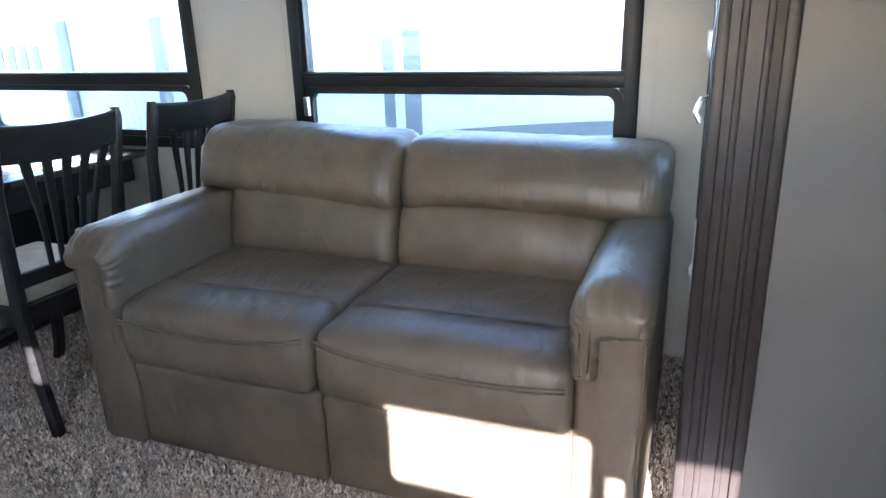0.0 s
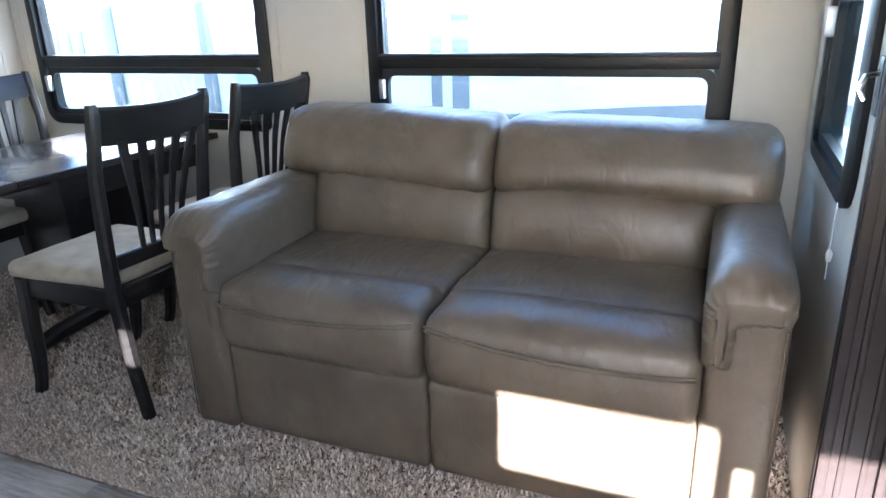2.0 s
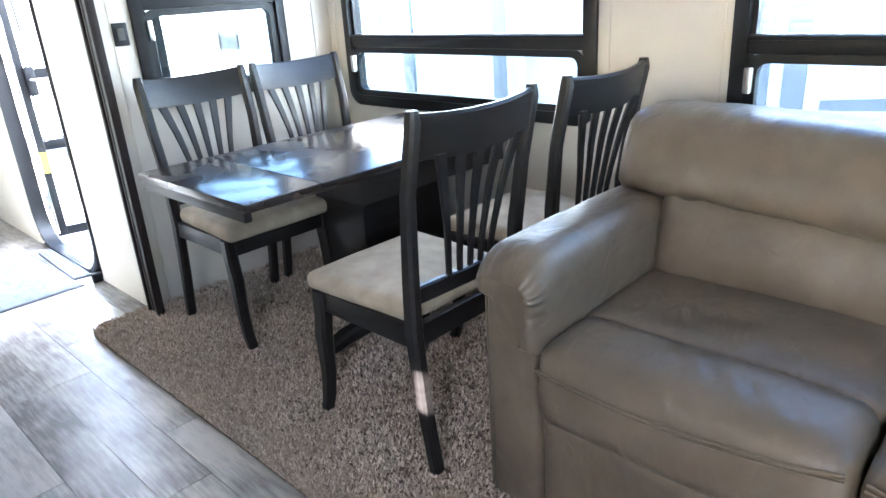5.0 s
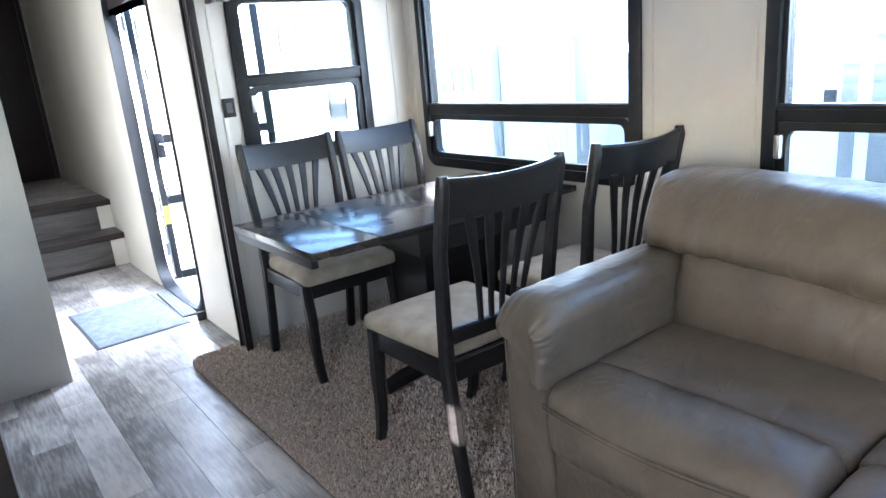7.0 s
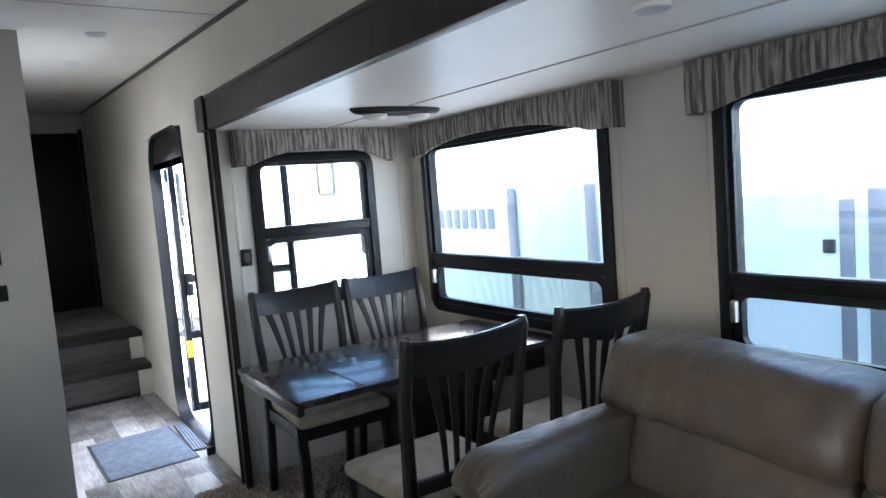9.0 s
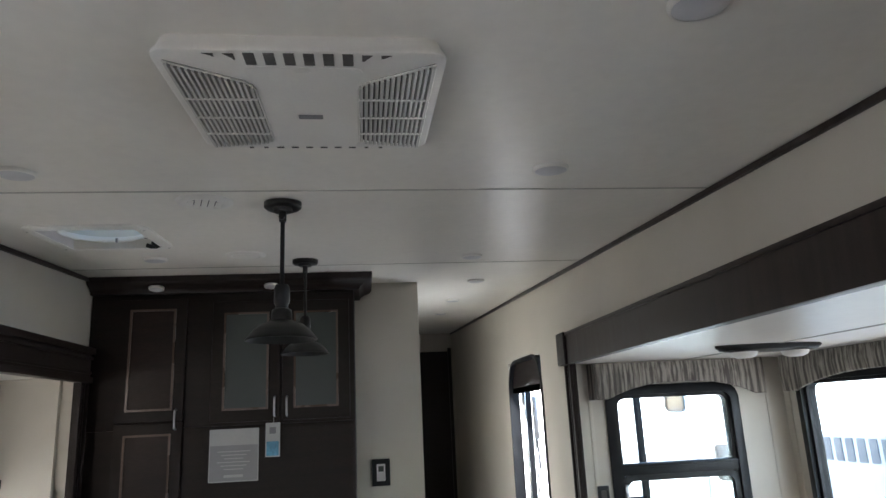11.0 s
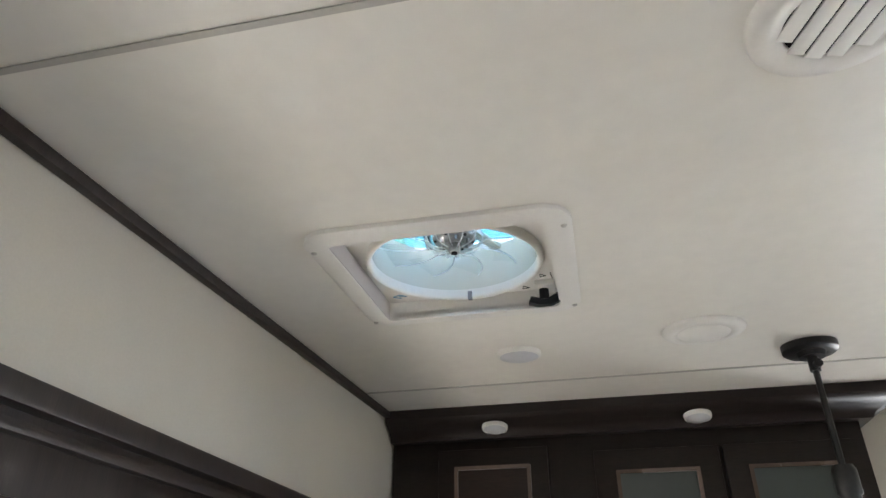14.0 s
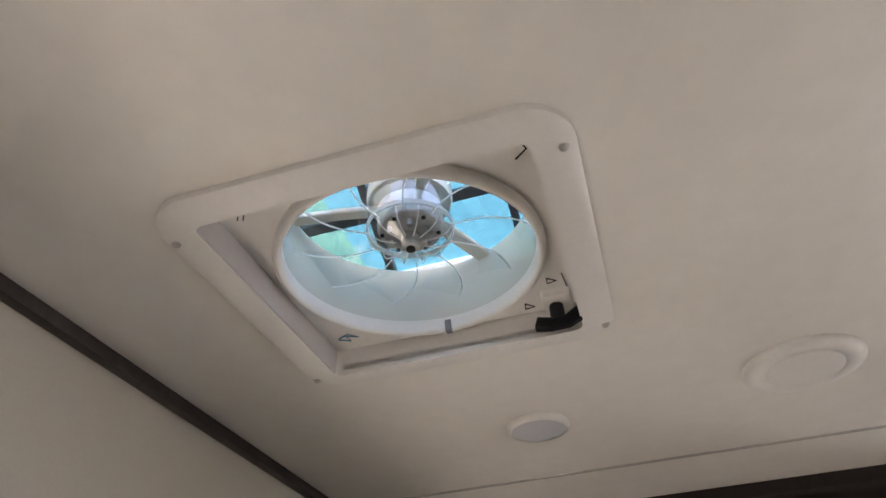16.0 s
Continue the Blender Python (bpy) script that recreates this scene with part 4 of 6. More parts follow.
def roof_air_conditioner():
    s = thing("air_conditioner", "white plastic ceiling air conditioner with two slatted grilles", "air conditioner", at=on_ceiling(-0.561, -1.160))
    hx, hy, d = 0.224, 0.235, 0.034
    bm = B()
    rows = []
    for k, z in ((0.014, 0.001), (0.008, -d * 0.45), (0.002, -d * 0.75), (0.002, -d * 0.92), (0.007, -d)):
        rows.append([bm.verts.new((x, y, z)) for x, y in rounded_loop(2 * (hx - k), 2 * (hy - k), 0.030 - k * 0.5, 6)])
    for p, q in zip(rows, rows[1:]):
        for i in range(len(p)):
            bm.faces.new((p[i], p[(i + 1) % len(p)], q[(i + 1) % len(p)], q[i]))
    bm.faces.new(rows[-1])
    bmesh.ops.recalc_face_normals(bm, faces=bm.faces[:])
    part("cover", bm, M_WHITE, s)
    loop = round_corners([(-0.205, -0.080, 0.01), (-0.205, 0.080, 0.01), (-0.165, 0.088, 0.02), (0.105, 0.088, 0.03), (0.170, 0.100, 0.02), (0.172, -0.100, 0.02), (0.105, -0.088, 0.03), (-0.165, -0.088, 0.02)], 4)
    part("centre_panel", plate(B(), [(v.x, v.y) for v in loop], -d - 0.0012, -d + 0.001, Matrix(((1, 0, 0, 0), (0, 0, 1, 0), (0, 1, 0, 0), (0, 0, 0, 1)))), M_WHITE, s)
    part("badge", box(B(), -0.040, -0.024, -0.026, 0.020, -d - 0.0055, -d - 0.003, 0.001), M_PRINT, s, "small grey badge")
    part("latch_tab", box(B(), 0.158, 0.165, -0.014, 0.010, -d - 0.0052, -d - 0.003, 0.001), M_WHITE, s)

    def span(y):
        """From where to where a slat runs at this distance from the middle."""
        t = (y - 0.088) / 0.128
        corner = 0.020 * max(0, 1 - (y - 0.088) / 0.014) ** 2
        return -0.168 - 0.028 * t + corner, 0.110 + 0.082 * t - corner
    for sy in (-1, 1):
        bm = B()
        ys = [0.088 + 0.128 * i / 10 for i in range(11)]
        loop = [(span(y)[1], y) for y in ys] + [(span(y)[0], y) for y in ys[::-1]]
        a = [bm.verts.new((x, sy * y, -d - 0.0012)) for x, y in loop]
        b = [bm.verts.new((x, sy * y, -d + 0.001)) for x, y in loop]
        bm.faces.new(a)
        bm.faces.new(b[::-1])
        for i in range(len(a)):
            bm.faces.new((a[i], b[i], b[(i + 1) % len(a)], a[(i + 1) % len(a)]))
        bmesh.ops.recalc_face_normals(bm, faces=bm.faces[:])
        part("filter", bm, M_GREYPL, s, "dark grey filter behind the slats")
        for i in range(14):
            y = 0.0900 + i * 0.00915
            lo, hi = span(y + 0.003)
            bm = box(B(), lo, hi, -0.0026, 0.0026, -0.0036, 0.0036)
            bm.transform(Matrix.Translation((0, sy * (y + 0.003), -d - 0.0045)) @ Matrix.Rotation(sy * radians(12), 4, 'X'))
            # slats take a greyer white that holds their shade
            part("slat", bm, M_SLAT, s, smooth=None)
        for x in (-0.112, -0.027, 0.058):
            part("cross_bar", box(B(), x - 0.0016, x + 0.0016, min(sy * 0.089, sy * 0.2155), max(sy * 0.089, sy * 0.2155), -d - 0.0095, -d - 0.006), M_WHITE, s, smooth=None)
        # rim round the grille
        rim = [(x, sy * y, -d - 0.003) for x, y in loop]
        part("grille_rim", tube(B(), rim + rim[:1], 0.0020, 6), M_WHITE, s)
    for i in range(10):
        y = (i - 4.5) * 0.0308 - 0.004
        if 2 <= i <= 7:
            part("air_slot", box(B(), 0.179, 0.218, y - 0.0085, y + 0.0085, -d - 0.001, -d + 0.010), M_GREYPL, s, smooth=None)
        else:
            out = 1 if i > 5 else -1
            deep = 0.020 if i in (1, 8) else 0.010
            bm = plate(B(), [(0.216, y - 0.0085), (0.216, y + 0.0085), (0.216 - deep, y - out * 0.0085 + out * 0.004), (0.216 - deep, y - out * 0.0085)], -d - 0.001, -d + 0.008, Matrix(((1, 0, 0, 0), (0, 0, 1, 0), (0, 1, 0, 0), (0, 0, 0, 1))))
            part("air_slot", bm, M_GREYPL, s, smooth=None)
        k = 1.0 if 2 <= i <= 7 else 0.55
        part("air_slot", box(B(), -0.2185, -0.2115, y - 0.0075 * k, y + 0.0075 * k, -d - 0.001, -d + 0.010), M_GREYPL, s, smooth=None)
    return s


# the cover's white, darkened for the shade on the recessed slats
M_SLAT = material("slat_shade_plastic", (0.50, 0.485, 0.46), 0.35, vary=0.04, scale=5, fine=150, bump=0.03)
roof_air_conditioner()


def milky(name, color, through_share, gloss):
    """Thin plastic that lets light seep through and shines a little."""
    m = bpy.data.materials.new(name)
    m.use_nodes = True
    n, l = m.node_tree.nodes, m.node_tree.links
    p = n["Principled BSDF"]
    p.inputs["Base Color"].default_value = (*color, 1)
    p.inputs["Roughness"].default_value = gloss
    tl, mx, ns, bp = n.new("ShaderNodeBsdfTranslucent"), n.new("ShaderNodeMixShader"), n.new("ShaderNodeTexNoise"), n.new("ShaderNodeBump")
    tl.inputs[0].default_value = (*color, 1)
    mx.inputs[0].default_value = through_share
    ns.inputs["Scale"].default_value = 40
    bp.inputs["Strength"].default_value, bp.inputs["Distance"].default_value = 0.15, 0.002
    l.new(ns.outputs[0], bp.inputs["Height"])
    l.new(bp.outputs[0], p.inputs["Normal"])
    l.new(p.outputs[0], mx.inputs[1])
    l.new(tl.outputs[0], mx.inputs[2])
    l.new(mx.outputs[0], n["Material Output"].inputs[0])
    return m


# grey for the sleeve's one shaded side; the sleeve itself is white
M_SLEEVE_SHADE = material("shaded_sleeve", (0.55, 0.52, 0.52), 0.5, vary=0.05, scale=6, fine=120, bump=0.03)
M_DUCT = milky("duct_plastic", (0.64, 0.63, 0.56), 0.10, 0.18)
# white that stands in for light refracted in clear plastic edges
M_EDGE_SHINE = milky("edge_shine", (0.92, 0.93, 0.92), 0.6, 0.12)
M_MOTOR = material("motor_grey", (0.62, 0.60, 0.57), 0.45, vary=0.25, scale=30, fine=160, bump=0.2)


def roof_fan():
    c = Vector(((VENT[0] + VENT[1]) / 2, (VENT[2] + VENT[3]) / 2, 0))
    s = thing("roof_fan", "white roof vent fan with clear blades and open lid", "fan", at=on_ceiling(c.x, c.y))
    up = Matrix(((1, 0, 0, 0), (0, 0, 1, 0), (0, 1, 0, 0), (0, 0, 0, 1)))
    part("garnish", ring_plate(B(), rounded_loop(0.384, 0.394, 0.045, 8), rounded_loop(0.319, 0.319, 0.012, 8), -0.012, 0.002, up, 0.005), M_WHITE, s, "white plastic trim ring")
    part("sleeve", ring_plate(B(), rounded_loop(0.331, 0.331, 0.012, 4), rounded_loop(0.319, 0.319, 0.010, 4), -0.006, 0.125, up), M_WHITE, s)
    for sx in (-1, 1):
        for sy in (-1, 1):
            part("screw", lathe(B(), [(0.0, -0.0145), (0.0035, -0.014), (0.005, -0.011)], 12, Matrix.Translation((sx * 0.152 - 0.008, sy * 0.185, 0))), M_SLAT, s, smooth=180)
    # plate with round hole
    n = 48
    ring = [(0.137 * math.cos(2 * math.pi * i / n), 0.137 * math.sin(2 * math.pi * i / n)) for i in range(n)]
    sq = []
    for x, y in ring:
        k = 0.159 / max(abs(x), abs(y))
        sq.append((x * k * 0.998, y * k * 0.996))
    part("fan_plate", ring_plate(B(), sq, ring, 0.024, 0.030, up), M_WHITE, s)
    # added ring: blocks skylight in the gap between plate and sleeve
    part("light_seal", ring_plate(B(), rounded_loop(0.3185, 0.3185, 0.010, 4), rounded_loop(0.285, 0.285, 0.010, 4), 0.034, 0.040, up), M_SEAM, s, "grey ring added to block light leaking past the plate")
    part("rim_roll", lathe(B(), [(0.1365, 0.026), (0.1365, 0.014), (0.1385, 0.0105), (0.1415, 0.0095), (0.1445, 0.0115), (0.146, 0.016), (0.146, 0.025)], 64), M_WHITE, s, "rounded white rim of the duct", 60)
    part("duct_ring", lathe(B(), [(0.1362, 0.028), (0.1362, 0.070), (0.140, 0.108), (0.143, 0.108), (0.1392, 0.070), (0.1392, 0.028)], 64), M_DUCT, s, "milky plastic duct wall", 60)
    # sheet added over the white sleeve, its shade put into the colour
    part("side_liner", box(B(), -0.158, 0.158, -0.1592, -0.1572, -0.010, 0.0235), M_SLEEVE_SHADE, s, "grey sheet for the shaded side wall of the vent opening")
    # clear hub with its motor inside
    part("hub_cap", lathe(B(), [(0.0, 0.042), (0.013, 0.041), (0.016, 0.043), (0.032, 0.044), (0.042, 0.048), (0.047, 0.055), (0.048, 0.064), (0.048, 0.094)], 40), M_SMOKE, s, "clear plastic hub of the fan", 60)
    part("motor", lathe(B(), [(0.0, 0.052), (0.014, 0.052), (0.016, 0.056), (0.034, 0.058), (0.037, 0.064), (0.037, 0.092), (0.030, 0.098), (0.0, 0.099)], 32), M_MOTOR, s, "grey motor inside the hub", 60)
    part("motor_cover", lathe(B(), [(0.030, 0.100), (0.048, 0.101), (0.050, 0.106), (0.048, 0.136), (0.0, 0.140)], 36), M_DUCT, s, "pale motor cover")
    part("hub_rim", lathe(B(), [(0.0475, 0.060), (0.0495, 0.060), (0.0495, 0.066), (0.0475, 0.066)], 40), M_EDGE_SHINE, s)
    for i in range(12):
        a = 2 * math.pi * i / 12
        part("hub_rib", tube(B(), [(r * math.cos(a), r * math.sin(a), z) for r, z in ((0.016, 0.042), (0.032, 0.043), (0.042, 0.047), (0.047, 0.054), (0.0482, 0.064))], 0.0008, 5), M_EDGE_SHINE, s)
    for i in range(6):
        a = 2 * math.pi * i / 6 + 0.3
        part("motor_screw", cyl(B(), 0.025 * math.cos(a), 0.025 * math.sin(a), 0.049, 0.057, 0.0032, 0.0032, 10), M_STEEL, s)
        part("vent_hole", cyl(B(), 0.0315 * math.cos(a + 0.5), 0.0315 * math.sin(a + 0.5), 0.0562, 0.0585, 0.0026, 0.0026, 10), M_BLACK, s)
    part("shaft_collar", lathe(B(), [(0.005, 0.037), (0.009, 0.037), (0.010, 0.040), (0.010, 0.053)], 20), M_MOTOR, s)
    part("shaft", cyl(B(), 0, 0, 0.0345, 0.052, 0.0052, 0.0052, 16), M_BLACK, s)
    for i in range(10):
        a = 2 * math.pi * i / 10 + 0.2
        bm = B()
        rows = []
        edge = []
        for j in range(9):
            t = j / 8
            r = 0.047 + 0.086 * t
            lead = a + 0.30 * t * t
            wide = 0.36 + 0.05 * t
            rows.append([bm.verts.new((r * math.cos(lead + u * wide), r * math.sin(lead + u * wide), 0.052 + 0.030 * u * (1 - 0.25 * t) + 0.004 * math.sin(math.pi * u))) for u in (0, 0.25, 0.5, 0.75, 1)])
            edge.append((r * math.cos(lead), r * math.sin(lead), 0.052))
        for p, q in zip(rows, rows[1:]):
            for k in range(4):
                bm.faces.new((p[k], p[k + 1], q[k + 1], q[k]))
        blade = part("blade", bm, M_BLADE, s, "clear plastic fan blade", 180)
        # the shine along the blade's edge is drawn as a white tube
        part("blade_edge", tube(B(), edge, 0.0010, 5), M_EDGE_SHINE, blade, "white line for the light caught in the clear blade's edge")
    for a, w in ((157, 0.020), (37, 0.016), (277, 0.016)):
        c1, s1 = math.cos(radians(a)), math.sin(radians(a))
        part("motor_arm", bar(B(), [(0.036 * c1, 0.036 * s1, 0.098), (0.080 * c1, 0.080 * s1, 0.103), (0.139 * c1, 0.139 * s1, 0.104)], w, 0.008, (-s1, c1, 0)), M_DUCT, s, "pale arm that carries the motor")
    # insect screen: thin crossing wires over the duct
    bm = B()
    for i in range(-30, 31):
        y = i * 0.0044
        h = math.sqrt(0.1375 ** 2 - y * y)
        for p, q in (((-h, y), (h, y)), ((y, -h), (y, h))):
            tube(bm, [(*p, 0.1085), (*q, 0.1085)], 0.00014, 3)
    part("insect_screen", bm, M_GREYPL, s, "fine grey insect screen")
    part("rim_notch", box(B(), -0.1440, -0.1350, -0.0040, 0.0040, 0.0085, 0.024, 0.001), M_PRINT, s)

    def mark(points, mat, r=0.0009):
        part("printed_mark", tube(B(), [(x, y, 0.0236) for x, y in points], r, 4), mat, s, smooth=None)
    mark([(0.150, 0.142), (0.118, 0.152), (0.108, 0.140)], M_BLACK)
    mark([(0.146, 0.118), (0.138, 0.128), (0.136, 0.112), (0.146, 0.118)], M_BLACK, 0.0014)
    mark([(0.146, 0.098), (0.139, 0.098), (0.139, 0.107)], M_BLACK)
    mark([(-0.088, 0.150), (-0.118, 0.152), (-0.126, 0.140)], M_BLACK)
    mark([(-0.092, 0.132), (-0.100, 0.142), (-0.103, 0.131), (-0.092, 0.132)], M_BLACK)
    mark([(-0.136, 0.098), (-0.146, 0.108), (-0.148, 0.096), (-0.136, 0.098)], M_BLACK)
    mark([(0.120, -0.140), (0.132, -0.132)], M_GREYPL)
    mark([(0.118, -0.135), (0.130, -0.127)], M_GREYPL)
    mark([(0.140, -0.142), (0.1405, -0.1415)], M_BLACK, 0.0016)
    mark([(-0.128, -0.142), (-0.122, -0.128), (-0.132, -0.118), (-0.126, -0.132), (-0.138, -0.130), (-0.130, -0.144)], M_BLUEPRINT, 0.0011)
    mark([(0.010, -0.150), (0.000, -0.146), (-0.010, -0.152)], M_SEAM, 0.0016)
    # crank knob in the corner
    k = Vector((-0.138, 0.134, 0))
    part("crank_bracket", box(B(), k.x - 0.022, k.x + 0.022, k.y - 0.014, k.y + 0.020, 0.014, 0.050, 0.003), M_WHITE, s)
    bm = cyl(B(), k.x, k.y, -0.006, 0.022, 0.009, 0.008, 16)
    bar(bm, [(k.x - 0.004, k.y - 0.026, -0.004), (k.x, k.y - 0.010, -0.010), (k.x, k.y + 0.010, -0.010), (k.x + 0.004, k.y + 0.026, -0.004)], [0.014, 0.010, 0.010, 0.016], 0.016, (1, 0, 0))
    part("crank_knob", bm, M_BLACK, s, "black winged crank knob")
    # lid outside, hinged up
    hinge = pose(-0.17, 0, 0.14, 0, -28, 0)
    bm = box(B(), 0.0, 0.36, -0.19, 0.19, 0.0, 0.004)
    bm.transform(hinge)
    part("lid", bm, M_LID, s, "clear raised lid").visible_shadow = False
    bm = B()
    for x0, x1, y0, y1 in ((0.0, 0.36, -0.195, -0.185), (0.0, 0.36, 0.185, 0.195), (0.353, 0.365, -0.19, 0.19), (0.085, 0.099, -0.19, 0.19), (0.24, 0.252, -0.19, 0.19), (0.0, 0.36, -0.088, -0.077), (0.0, 0.36, 0.098, 0.108)):
        box(bm, x0, x1, y0, y1, -0.010, 0.0)
    bm.transform(hinge)
    part("lid_frame", bm, M_BLACK, s, "black ribs of the lid")
    part("outer_collar", ring_plate(B(), rounded_loop(0.38, 0.38, 0.02, 4), rounded_loop(0.331, 0.331, 0.012, 4), 0.082, 0.135, up), M_WHITE, s)
    return s


roof_fan()


def pendant(x, y, drop, group="pendants over the island"):
    s = thing("pendant_lamp", "dark bronze barn-style pendant lamp on a rod", "lamp", group, pose(x, y, ceil_z(x)))
    part("canopy", lathe(B(), [(0.0, -0.030), (0.026, -0.030), (0.030, -0.020), (0.050, -0.020), (0.056, -0.015), (0.056, 0.004)], 36), M_BRONZE, s, smooth=50)
    bm = tube(B(), [(0, 0, -0.028), (0, 0, -0.060)], 0.011, 14)
    tube(bm, [(-0.022, 0, -0.052), (0.024, 0, -0.052)], 0.005, 10)
    tube(bm, [(0.020, 0, -0.052), (0.032, 0, -0.052)], 0.009, 10)
    part("swivel", bm, M_BRONZE, s)
    part("rod", tube(B(), [(0, 0, -0.058), (0, 0, -drop + 0.15)], 0.0064, 14), M_BRONZE, s)
    bm = B()
    lathe(bm, [(0.0, 0.152), (0.018, 0.152), (0.023, 0.140), (0.023, 0.098), (0.019, 0.094), (0.019, 0.082), (0.027, 0.078), (0.030, 0.066), (0.030, 0.046)], 28, Matrix.Translation((0, 0, -drop)))
    part("socket", bm, M_BRONZE, s, smooth=50)
    part("shade", lathe(B(), [(0.028, 0.048), (0.036, 0.044), (0.062, 0.034), (0.084, 0.016), (0.096, 0.000), (0.1025, -0.007), (0.1035, -0.010), (0.100, -0.011), (0.090, 0.001), (0.062, 0.024), (0.034, 0.038), (0.0, 0.040)], 48, Matrix.Translation((0, 0, -drop))), M_BRONZE, s, "dark domed metal shade with a thin rim", 60)
    part("bulb", lathe(B(), [(0.0, 0.006), (0.014, 0.010), (0.018, 0.020), (0.013, 0.034), (0.010, 0.042)], 20, Matrix.Translation((0, 0, -drop))), M_FROSTWHITE, s, "frosted bulb, switched off", 180)
    return s


pendant(-1.370, -1.305, 0.405)
pendant(-2.355, -1.320, 0.405)


# ---- pantry across the end of the room ----
def framed_door(parent, x, y0, y1, z0, z1, panel_mat, rail=0.05, panels=1, label=""):
    """A cabinet door facing +x: frame, sunk panels, thin lighter bead."""
    d = part("door", box(B(), x - 0.002, x + 0.018, y0, y1, z0, z1, 0.003), M_PANTRY, parent, label)
    step = (z1 - z0) / panels
    for k in range(panels):
        a, b = z0 + k * step + rail * (1 if k == 0 else 0.6), z0 + (k + 1) * step - rail * (1 if k == panels - 1 else 0.6)
        m = pose(x + 0.018, (y0 + y1) / 2, (a + b) / 2, 0, 0, 90)
        w, h = y1 - y0 - 2 * rail, b - a
        part("panel", box(B(), x + 0.0185, x + 0.0205, y0 + rail, y1 - rail, a, b), panel_mat, d)
        part("bead", ring_plate(B(), rounded_loop(w + 0.014, h + 0.014, 0.002, 1), rounded_loop(w - 0.006, h - 0.006, 0.002, 1), -0.008, 0.0005, m), M_BEAD, d, "lighter moulding edge")
    return d


M_PANTRY = material("pantry_wood", (0.019, 0.0125, 0.0098), 0.45, spec=0.25, vary=0.35, scale=3, fine=40, bump=0.1, dist=0.001, stretch=(1, 1, 10), second=(0.014, 0.0095, 0.0078))
M_PANEL = material("pantry_panel", (0.027, 0.0155, 0.0118), 0.42, spec=0.28, vary=0.35, scale=3, fine=35, bump=0.08, dist=0.001, stretch=(1, 1, 8), second=(0.019, 0.0118, 0.0092))
M_BEAD = material("light_bead", (0.11, 0.075, 0.058), 0.28, vary=0.2, scale=4, fine=90, bump=0.05)
M_KGREY = material("grey_stain", (0.17, 0.16, 0.17), 0.42, vary=0.2, scale=3, fine=40, bump=0.1, stretch=(10, 1, 1))
M_OVEN = material("oven_grey", (0.10, 0.098, 0.095), 0.45, vary=0.1, scale=4, fine=60, bump=0.05)
PX = -2.80


def pantry():
    s = thing("pantry_cabinet", "dark brown wooden pantry cabinet with glass doors and crown", "cabinet")
    y0, y1 = KIT + 0.004, -1.115
    part("body", box(B(), BULK + 0.002, PX, y0, y1, 0.0, 1.62, 0.003), M_PANTRY, s)
    bm = B()
    box(bm, BULK + 0.002, PX, y0, y1, 1.62, 2.285, 0.003)
    part("upper_body", bm, M_PANTRY, s)
    bm = B()
    prof = [(0.0, 2.262), (0.028, 2.262), (0.034, 2.275), (0.055, 2.290), (0.082, 2.300), (0.094, 2.312), (0.094, 2.338), (0.0, 2.338)]
    a = [bm.verts.new((PX + d, y0, z)) for d, z in prof]
    b = [bm.verts.new((PX + d, y1 + d, z)) for d, z in prof]
    c = [bm.verts.new((BULK + 0.004, y1 + d, z)) for d, z in prof]
    for p, q in ((a, b), (b, c)):
        for i in range(len(prof)):
            bm.faces.new((p[i], p[(i + 1) % len(prof)], q[(i + 1) % len(prof)], q[i]))
    bm.faces.new(a)
    bm.faces.new(c)
    bmesh.ops.recalc_face_normals(bm, faces=bm.faces[:])
    part("crown", bm, M_WOOD, s, "dark crown moulding")
    framed_door(s, PX, -2.235, -1.925, 1.655, 2.235, M_PANEL, 0.055)
    framed_door(s, PX, -2.235, -1.925, 0.95, 1.645, M_PANEL, 0.055)
    for y in ((-1.80, -1.475), (-1.465, -1.14)):
        framed_door(s, PX, *y, 1.635, 2.215, M_FROST, 0.062, 1, "glass-fronted cabinet door")
    for y, z in ((-1.955, 1.66), (-1.498, 1.70), (-1.440, 1.70)):
        bm = tube(B(), [(PX + 0.018, y, z - 0.045), (PX + 0.042, y, z - 0.040), (PX + 0.046, y, z), (PX + 0.042, y, z + 0.040), (PX + 0.018, y, z + 0.045)], 0.005, 10)
        part("handle", bm, M_STEEL, s, "brushed steel handle")
    part("niche_back", box(B(), PX - 0.001, PX + 0.002, -1.83, -1.13, 0.95, 1.60), M_PANTRY, s)
    return s


pantry()
crown_lamp = downlight(0, 0, 0.036, pose(PX + 0.056, -2.063, 2.287, 0, -9, 0), "round lights under the crown")
copy_thing(crown_lamp, pose(PX + 0.056, -1.517, 2.287, 0, -9, 0))


def notice():
    s = thing("paper_notice", "white paper notice with grey printed lines on the cabinet", "notice")
    x = PX + 0.006
    y0, y1, z0, z1 = -1.80, -1.572, 1.365, 1.605
    part("sheet", box(B(), x, x + 0.001, y0, y1, z0, z1), M_PAPER, s, smooth=None)
    part("print_block", box(B(), x + 0.001, x + 0.0016, y0 + 0.004, y1 - 0.004, z0 + 0.004, z1 - 0.075), M_PRINTBG, s, smooth=None)
    for i in range(6):
        k = 0.04 + 0.015 * (i % 3)
        part("print_line", box(B(), x + 0.0016, x + 0.0020, y0 + k, y1 - k, z1 - 0.105 - i * 0.016, z1 - 0.101 - i * 0.016), M_PAPER, s, smooth=None)
    part("print_line", box(B(), x + 0.0016, x + 0.0020, y0 + 0.07, y1 - 0.07, z0 + 0.02, z0 + 0.032), M_PAPER, s, smooth=None)
    return s


